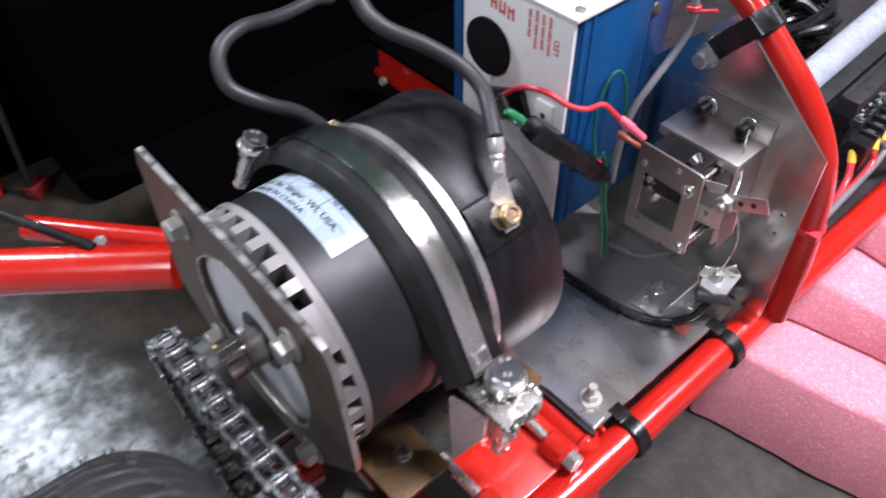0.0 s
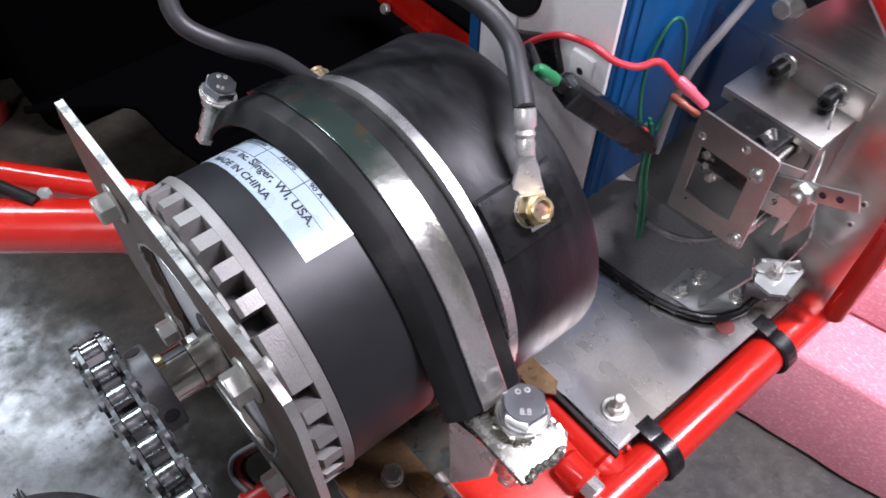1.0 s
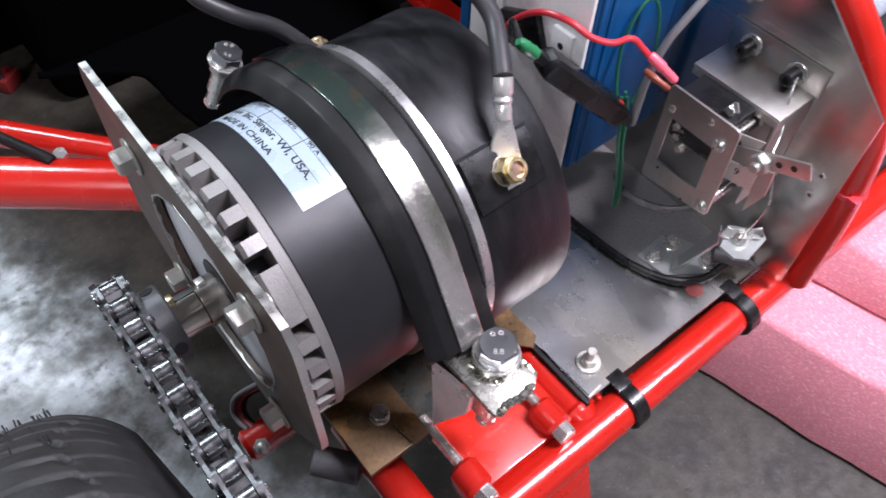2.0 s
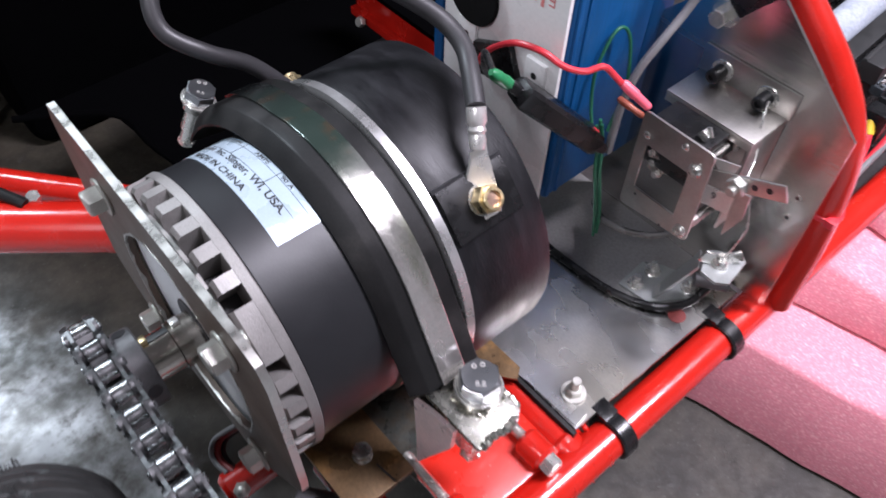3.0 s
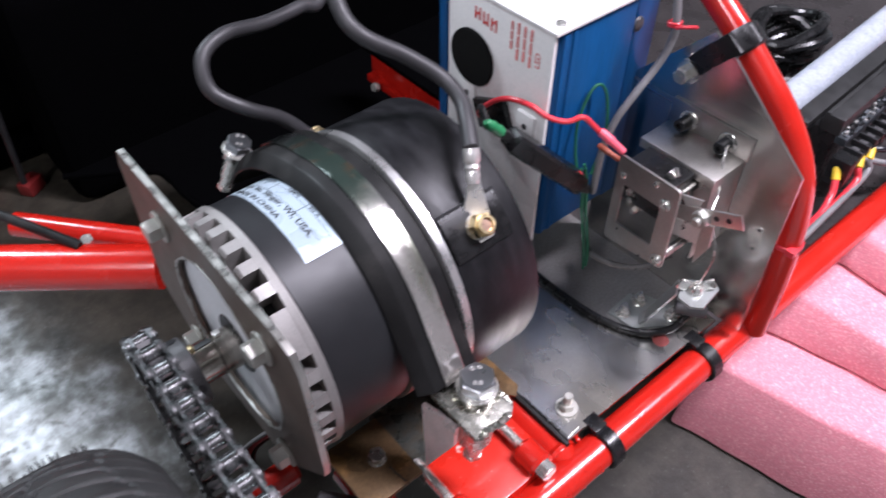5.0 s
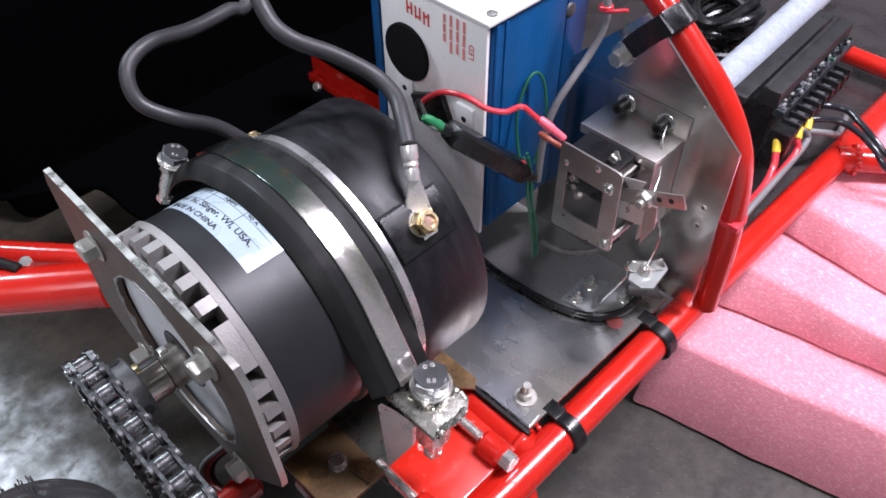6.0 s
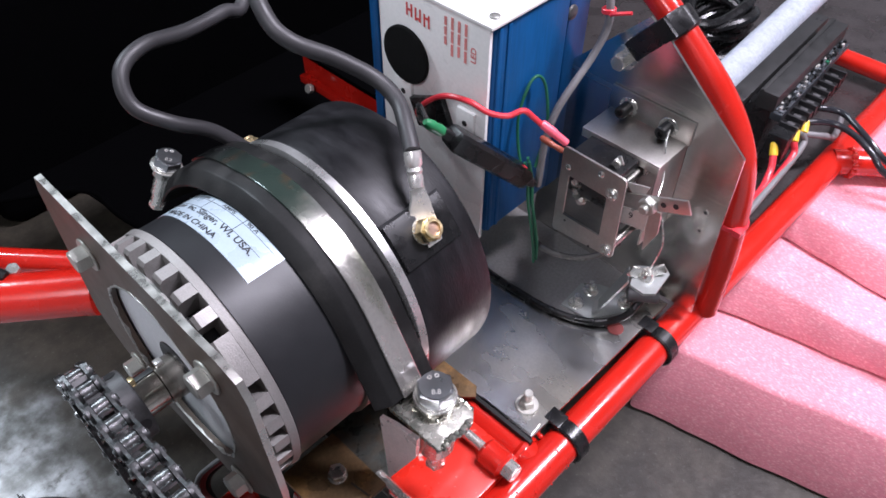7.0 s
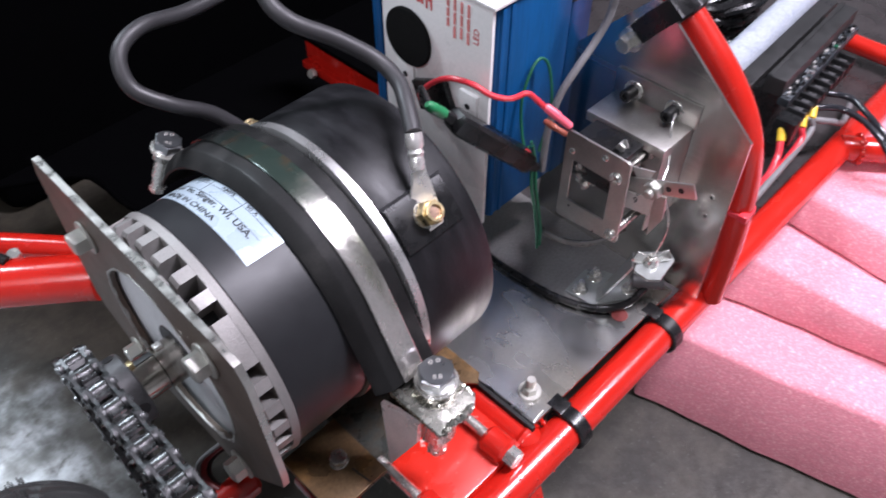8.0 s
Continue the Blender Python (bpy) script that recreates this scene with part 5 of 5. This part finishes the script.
part("crimp", lathe(bmesh.new(), l0, l1 - l0, [(-0.002, 0.0050), (0.0, 0.0052), (0.0055, 0.0052), (0.0075, 0.0041), (0.0095, 0.0048), (0.0115, 0.0040), (0.0145, 0.0046), (0.019, 0.0038)], 20), LUG_TIN, power, "bright crimped barrel")
bm = bmesh.new()
loops = []
for q, wd in ((l1, 0.0042), (l1.lerp(l2, 0.3), 0.0046), (l1.lerp(l2, 0.65), 0.0066), (l2, 0.0078), (on_motor(0.2440, 0.1007, 45.5), 0.0082), (on_motor(0.2425, 0.1005, 50.2), 0.0076), (on_motor(0.2422, 0.1005, 51), 0.0072)):
    side = Vector((0.85, -0.3, 0.42)).normalized() * wd
    up = n46 * 0.0011
    loops.append([q - side - up, q + side - up, q + side + up, q - side + up])
part("lug", rings(bm, loops), LUG_TIN, power, "flat plated lug")

power2 = thing("power_cable", (0.2, 0.42, 0.30), "thick grey power cable looping behind the motor", "cable")
part("jacket", cable(bmesh.new(), [(0.33, 0.50, 0.40), (0.285, 0.448, 0.352), (0.262, 0.440, 0.353), (0.2289, 0.432, 0.3559), (0.1937, 0.423, 0.3640), (0.1720, 0.414, 0.3590), (0.1680, 0.402, 0.3420), (0.1840, 0.388, 0.3285), (0.2060, 0.385, 0.3120), (0.2280, 0.384, 0.2840)], 0.0049, 18, 8), GREY_CABLE, power2)

wire("grey_control_cable", [(0.462, 0.275, 0.42), (0.4515, 0.2530, 0.3610), (0.4500, 0.2510, 0.3390), (0.4400, 0.2530, 0.3200), (0.4230, 0.2540, 0.3050), (0.4100, 0.2570, 0.2860), (0.402, 0.258, 0.26), (0.40, 0.258, 0.22)], 0.0029, LIGHT_CABLE, "light grey round control cable along the blue box")
redw = thing("red_wire", (0.37, 0.26, 0.27), "red wire with pink crimp sleeve on the switch plate", "wire")
part("jacket", cable(bmesh.new(), [(0.352, 0.3405, 0.268), (0.350, 0.3402, 0.2764), (0.345, 0.3231, 0.2962), (0.343, 0.3044, 0.3103), (0.346, 0.2859, 0.3132), (0.352, 0.2728, 0.3074), (0.362, 0.264, 0.304), (0.372, 0.2585, 0.306), (0.379, 0.2535, 0.2985), (0.386, 0.2455, 0.288)], 0.0021, 10, 8), RED_WIRE, redw)
part("crimp_sleeve", lathe(bmesh.new(), (0.383, 0.250, 0.294), (0.009, -0.016, -0.013), [(0, 0.0024), (0.002, 0.0033), (0.012, 0.0036), (0.0125, 0.003), (0.0235, 0.0028), (0.0245, 0.002)], 14), PINK_SLEEVE, redw)
part("crimp_sleeve", lathe(bmesh.new(), (0.392, 0.2555, 0.2735), (0.002, -0.018, -0.003), [(0, 0.0016), (0.002, 0.0024), (0.010, 0.0026), (0.0115, 0.0021), (0.019, 0.0023), (0.0205, 0.0014)], 12), COPPER_SLEEVE, redw, "copper-red crimp sleeve")

fuse = thing("inline_fuse_holder", (0.345, 0.262, 0.27), "black inline fuse holder with green plug and red tail", "fuse holder")
f0, f1 = Vector((0.3235, 0.2800, 0.2985)), Vector((0.3810, 0.2600, 0.2400))
d, s, u = frame_of(f1 - f0)
bm = bmesh.new()
loops = []
for t, a, b in ((-0.13, 0.0035, 0.003), (-0.02, 0.0042, 0.0036), (0.0, 0.0088, 0.0070), (0.03, 0.0095, 0.0077), (0.98, 0.0095, 0.0077), (1.0, 0.0088, 0.0070), (1.01, 0.0062, 0.0050), (1.14, 0.0056, 0.0032)):
    q = f0.lerp(f1, t)
    loops.append([q + s * a * x + u * b * y for x, y in ((-1, -0.7), (-0.7, -1), (0.7, -1), (1, -0.7), (1, 0.7), (0.7, 1), (-0.7, 1), (-1, 0.7))])
part("holder_body", rings(bm, loops), BLACK_PLASTIC, fuse)
part("green_plug", lathe(bmesh.new(), f0 + (f0 - f1) * 0.12, f0 - f1, [(0, 0.0036), (0.004, 0.0042), (0.009, 0.0036), (0.010, 0.004), (0.015, 0.0036), (0.018, 0.002)], 14), GREEN_TAPE, fuse)
part("tail", cable(bmesh.new(), [f0 + (f0 - f1) * 0.3, (0.320, 0.308, 0.312), (0.336, 0.323, 0.285), (0.350, 0.332, 0.266)], 0.0022, 10), BLACK_PLASTIC, fuse)
part("red_tie", hollow(bmesh.new(), f1 - d * 0.0075 + u * 0.002, d, 0.004, 0.0062, 0.004, 20), RED_WIRE, fuse)

for k, (ox, oy) in enumerate(((0, 0), (0.003, -0.002), (0.006, 0.002))):
    wire("green_wire", [(0.385 + ox, 0.262 + oy, 0.250), (0.387 + ox, 0.259 + oy, 0.232), (0.386 + ox, 0.2555 + oy, 0.211), (0.387 + ox, 0.251 + oy, 0.190), (0.388 + ox, 0.2475 + oy, 0.170), (0.388 + ox * 0.6, 0.2445 + oy * 0.5, 0.150 + 0.003 * k)], 0.0012, GREEN_WIRE, "thin green wire hanging beside the blue box", "wire")
wire("green_wire", [(0.386, 0.262, 0.235), (0.386, 0.270, 0.258), (0.387, 0.2735, 0.285), (0.396, 0.2735, 0.308), (0.405, 0.272, 0.312), (0.410, 0.268, 0.300), (0.408, 0.262, 0.27), (0.396, 0.260, 0.240)], 0.0012, GREEN_WIRE, "thin green wire bent into a tall loop", "wire")
wire("black_control_cable", [(0.382, 0.315, 0.118), (0.378, 0.285, 0.1155), (0.3785, 0.250, 0.1155), (0.3830, 0.212, 0.1160), (0.3960, 0.182, 0.1170), (0.4160, 0.1675, 0.1180), (0.4340, 0.1650, 0.122), (0.4420, 0.164, 0.127)], 0.0032, BLACK_PLASTIC, "glossy black control cable curving over the tray")
wire("clear_tube", [(0.415, 0.268, 0.150), (0.40, 0.247, 0.158), (0.405, 0.222, 0.160), (0.418, 0.205, 0.165), (0.435, 0.195, 0.175)], 0.0026, CLEAR_TUBE, "thin smoky clear tube behind the throttle box")
tie2 = thing("cable_tie", (0.452, 0.2515, 0.352), "red plastic cable tie round the grey cable", "cable tie", "red cable ties")
part("loop", hollow(bmesh.new(), (0.4512, 0.2522, 0.351), (0.05, 0.15, 1), 0.0035, 0.0052, 0.0038, 24), RED_WIRE, tie2)
part("tail", cable(bmesh.new(), [(0.4465, 0.2475, 0.353), (0.4445, 0.241, 0.357), (0.447, 0.232, 0.360)], 0.0014, 6), RED_WIRE, tie2)
zip_tie = thing("cable_tie", (0.4875, 0.128, 0.203), "red plastic cable tie round the upright", "cable tie")
part("loop", hollow(bmesh.new(), (0.4875, 0.1310, 0.203), (0, 0.1, 1), 0.004, 0.0120, 0.0104, 30), RED_WIRE, zip_tie)
part("head", box(bmesh.new(), (0.4785, 0.1225, 0.206), (0.008, 0.007, 0.006), bevel=0.0008), RED_WIRE, zip_tie)

# ---- pink foam on the floor ----


def foam(base, top, y, deep, z0, z1, label):
    """A slab; base and top: where its front edges pass y = 0.1, and their drift; y: where its end lies below the rail."""
    n = 0.74
    low, high = [[(x + s * (0.1 - y), y, z), (x + s * (0.1 - y) + deep, y, z), (x + s * (0.1 - y + n) + deep, y - n, z), (x + s * (0.1 - y + n), y - n, z)]
                 for (x, s), z in ((base, z0), (top, z1))]
    bm = rings(bmesh.new(), [low, high])
    bmesh.ops.bevel(bm, geom=list(bm.edges), offset=0.006, segments=3, profile=0.5, affect="EDGES")
    bmesh.ops.subdivide_edges(bm, edges=[e for e in bm.edges if e.calc_length() > 0.2], cuts=40)
    rnd_f = random.Random(int(base[0] * 1000))
    ph = [rnd_f.uniform(0, 6) for k in range(4)]
    for v in bm.verts:
        v.co.x += 0.0012 * math.sin(v.co.y * 41 + ph[0]) + 0.0007 * math.sin(v.co.y * 97 + ph[1])
        v.co.z += (0.0008 * math.sin(v.co.y * 29 + ph[2]) + 0.0006 * math.sin(v.co.y * 83 + v.co.x * 60 + ph[3])) * (v.co.z > (z0 + z1) / 2)
    return tagged(part("foam_block", bm, FOAM), label, "foam block", "pink foam blocks")


foam((0.502, 0.235), (0.531, 0.243), 0.165, 0.46, FLOOR + 0.0005, -0.007, "thick pink packing foam slab lying on the floor")
foam((0.599, 0.23), (0.621, 0.08), 0.160, 0.40, -0.0055, 0.0385, "pink packing foam slab stacked on another")
foam((0.682, -0.06), (0.701, -0.03), 0.150, 0.33, 0.040, 0.0765, "uppermost pink packing foam slab of the stack")

# ---- things beyond the panel ----
blk = thing("fuse_block", (0.80, 0.22, 0.12), "black plastic relay block with dark grey cover and terminals", "relay block")
BLK = pose(0.703, 0.1975, 0, 0, 0, 3)


def slab(x0, x1, y0, y1, z0, z1, bevel=0.0):
    """A box in the block's own slightly turned directions."""
    bm = box(bmesh.new(), ((x0 + x1) / 2, (y0 + y1) / 2, (z0 + z1) / 2), (x1 - x0, y1 - y0, z1 - z0), bevel=bevel)
    bmesh.ops.transform(bm, matrix=BLK, verts=bm.verts)
    return bm


part("body", slab(0.010, 0.190, 0.002, 0.044, 0.082, 0.158, 0.001), BLACK_PLASTIC, blk)
part("cover", slab(0.008, 0.193, -0.001, 0.0195, 0.1575, 0.177, 0.0015), RELAY_GREY, blk, "dark grey moulded cover")
part("cover_rib", slab(0.008, 0.193, 0.0145, 0.0185, 0.1772, 0.1782, 0.0004), RELAY_GREY, blk)
part("flange", slab(-0.006, 0.215, 0.0270, 0.0450, 0.1582, 0.1665, 0.001), RELAY_GREY, blk, "flat flange with fixing slots")
for fx in (0.003, 0.203):
    for fy in (0.0300, 0.0355):
        # black slips paint the shade inside the fixing slots
        part("slot", slab(fx - 0.003, fx + 0.003, fy - 0.0015, fy + 0.0015, 0.1663, 0.1668), INK_AND_SHADE, blk)
part("circuit_board", slab(0.008, 0.190, -0.010, 0.0015, 0.150, 0.1585, 0.0006), BOARD, blk, "strip of small parts and solder joints")
rnd2 = random.Random(9)
for k in range(110):
    c = rnd2.choice((LUG_TIN, CHAIN, CHAIN_DARK, FADED_INK, FADED_INK, BLACK_PLASTIC, BLACK_PLASTIC))
    cx, cy = 0.011 + 0.176 * (k + rnd2.random()) / 110, rnd2.uniform(-0.0085, -0.0012)
    w, e = rnd2.uniform(0.001, 0.0028), rnd2.uniform(0.0007, 0.0016)
    part("component", slab(cx - w, cx + w, cy - e, cy + e, 0.1583, 0.1583 + rnd2.uniform(0.001, 0.005)), c, blk)
part("component", slab(0.128, 0.132, -0.009, -0.005, 0.1584, 0.1625), GREEN_WIRE, blk, "small green indicator")
part("end_block", slab(-0.014, 0.004, -0.0295, -0.0085, 0.119, 0.1500, 0.0015), BLACK_PLASTIC, blk)
for k in range(9):
    tx = -0.004 + k * 0.0163
    term = part("terminal", slab(tx, tx + 0.0158, -0.0275 + 0.002 * (k == 0), -0.0105, 0.130, 0.1465, 0.0012), BLACK_PLASTIC, blk)
    part("rib", slab(tx + 0.0128, tx + 0.0158, -0.0285, -0.0100, 0.1380, 0.1515, 0.0008), SATIN_BLACK, term)
    if k:
        part("clamp_screw", slab(tx + 0.003, tx + 0.010, -0.0225, -0.0145, 0.1463, 0.1472, 0.0003), HUB, term)
for k, (a, e) in enumerate((((0.6935, 0.1800, 0.1400), (0.6860, 0.1740, 0.1300)), ((0.7300, 0.1745, 0.1385), (0.7205, 0.1690, 0.1305)), ((0.7500, 0.1735, 0.1385), (0.7390, 0.1685, 0.1320)))):
    a, e = Vector(a), Vector(e)
    part("yellow_sleeve", rod(bmesh.new(), a, e, 0.0042, 14, 0.0006), YELLOW, blk)
    red = k < 2
    wire("red_wire" if red else "grey_wire", [e, e + Vector((-0.012, -0.006, -0.012)), (0.64 - 0.012 * k, 0.164 - 0.003 * k, 0.108), (0.55, 0.170 - 0.006 * k, 0.095), (0.50, 0.20, 0.09)], 0.0036, RED_WIRE if red else LIGHT_CABLE, f"thick {'red' if red else 'grey'} wire from the relay block", "wire")
for k, (mat, pts) in enumerate((
        (GLOSS_GREY, [(0.779, 0.1800, 0.136), (0.7835, 0.1732, 0.138), (0.7918, 0.1533, 0.138), (0.7808, 0.1294, 0.136), (0.7713, 0.1068, 0.130), (0.772, 0.085, 0.118), (0.80, 0.03, 0.09)]),
        (GLOSS_GREY, [(0.745, 0.1800, 0.136), (0.7487, 0.1735, 0.138), (0.768, 0.1544, 0.137), (0.769, 0.1298, 0.135), (0.7606, 0.1044, 0.129), (0.757, 0.08, 0.115), (0.78, 0.02, 0.088)]),
        (LIGHT_CABLE, [(0.735, 0.1780, 0.131), (0.740, 0.1680, 0.131), (0.757, 0.1530, 0.127), (0.79, 0.150, 0.11), (0.86, 0.165, 0.09)]))):
    wire("grey_wire", pts, 0.0034, mat, "thick glossy grey wire from the relay block over the red tube", "wire")
roll = tagged(part("foam_roll", cable(bmesh.new(), [(0.67, 0.2610, 0.155), (0.85, 0.2720, 0.155), (1.1, 0.2880, 0.154)], 0.0175, 24, 4), WHITE_FOAM), "white foam wrapping roll lying along the cart frame", "foam roll")
coil = thing("cable_coil", (0.868, 0.345, 0.1), "coil of glossy black cables behind the panel", "cable")
for k in range(9):
    rx, ry = 0.040 + 0.005 * (k % 3), 0.030 + 0.004 * (k % 4)
    pts = [(0.868 + rx * math.cos(a * 0.7 + k), 0.348 + ry * math.sin(a * 0.7 + k), 0.088 + 0.009 * k + 0.007 * math.sin(a * 1.3 + k)) for a in range(10)]
    part("turn", cable(bmesh.new(), pts, 0.0065, 10, 5), BLACK_PLASTIC, coil)
part("far_cross_tube", rod(bmesh.new(), (0.965, 0.26, 0.1), (0.965, 0.137, 0.1), 0.011, 20), RED, frame_ob)
part("pan_under", prism(bmesh.new(), [(0.4655, 0.155), (1.2, 0.155), (1.2, 0.62), (0.4655, 0.62)], "z", 0.078, 0.081), PAN_STEEL, frame_ob, "dark sheet pan between the rails", smooth=False)

# ---- black seat behind the motor ----
seat = thing("seat", (0.6, 1.0, FLOOR), "black vinyl bench seat in shadow behind the motor", "seat")
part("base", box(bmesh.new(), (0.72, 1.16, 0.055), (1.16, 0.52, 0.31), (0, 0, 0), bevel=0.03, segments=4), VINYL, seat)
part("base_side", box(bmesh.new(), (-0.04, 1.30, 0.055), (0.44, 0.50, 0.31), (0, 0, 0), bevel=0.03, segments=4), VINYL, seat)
# unseen tall back, added to block the far lamp from the floor
part("backrest_light_blocker", box(bmesh.new(), (0.585, 1.22, 0.44), (1.23, 0.36, 0.98), (-6, 0, -3), bevel=0.05, segments=4), VINYL, seat)
brace = thing("seat_brace", (0.098, 0.990, FLOOR), "thin dark steel seat brace with a red foot", "brace")
part("bar", cable(bmesh.new(), [(0.092, 0.985, FLOOR + 0.012), (0.116, 0.909, 0.40)], 0.0045, 14, smooth=False), SATIN_BLACK, brace)
part("foot", box(bmesh.new(), (0.100, 0.988, FLOOR + 0.0105), (0.032, 0.022, 0.021), (0, 0, 35), bevel=0.004), DARK_RED_WIRE, brace, "dark red foot")
part("side_tube", rod(bmesh.new(), (-0.10, 1.125, FLOOR + 0.016), (0.058, 1.018, FLOOR + 0.016), 0.0155, 20, 0.002), RED, brace, "short red tube behind the foot")
tagged(part("black_strap", cable(bmesh.new(), [(-0.15, 1.0, 0.141), (-0.035, 0.780, 0.140), (0.0031, 0.7045, 0.140), (0.0382, 0.6346, 0.139), (0.0693, 0.5703, 0.138), (0.0745, 0.560, 0.136)], 0.0048, 12, 5), RUBBER), "thin black rubber strap lying against the red tube", "strap")
bolt("tube_bolt", (0.0825, 0.566, 0.132), (0, -0.3, 1), 0.010, 0.006, 0.004, 0.012, label="small zinc bolt on the red tube", washer=0.0)
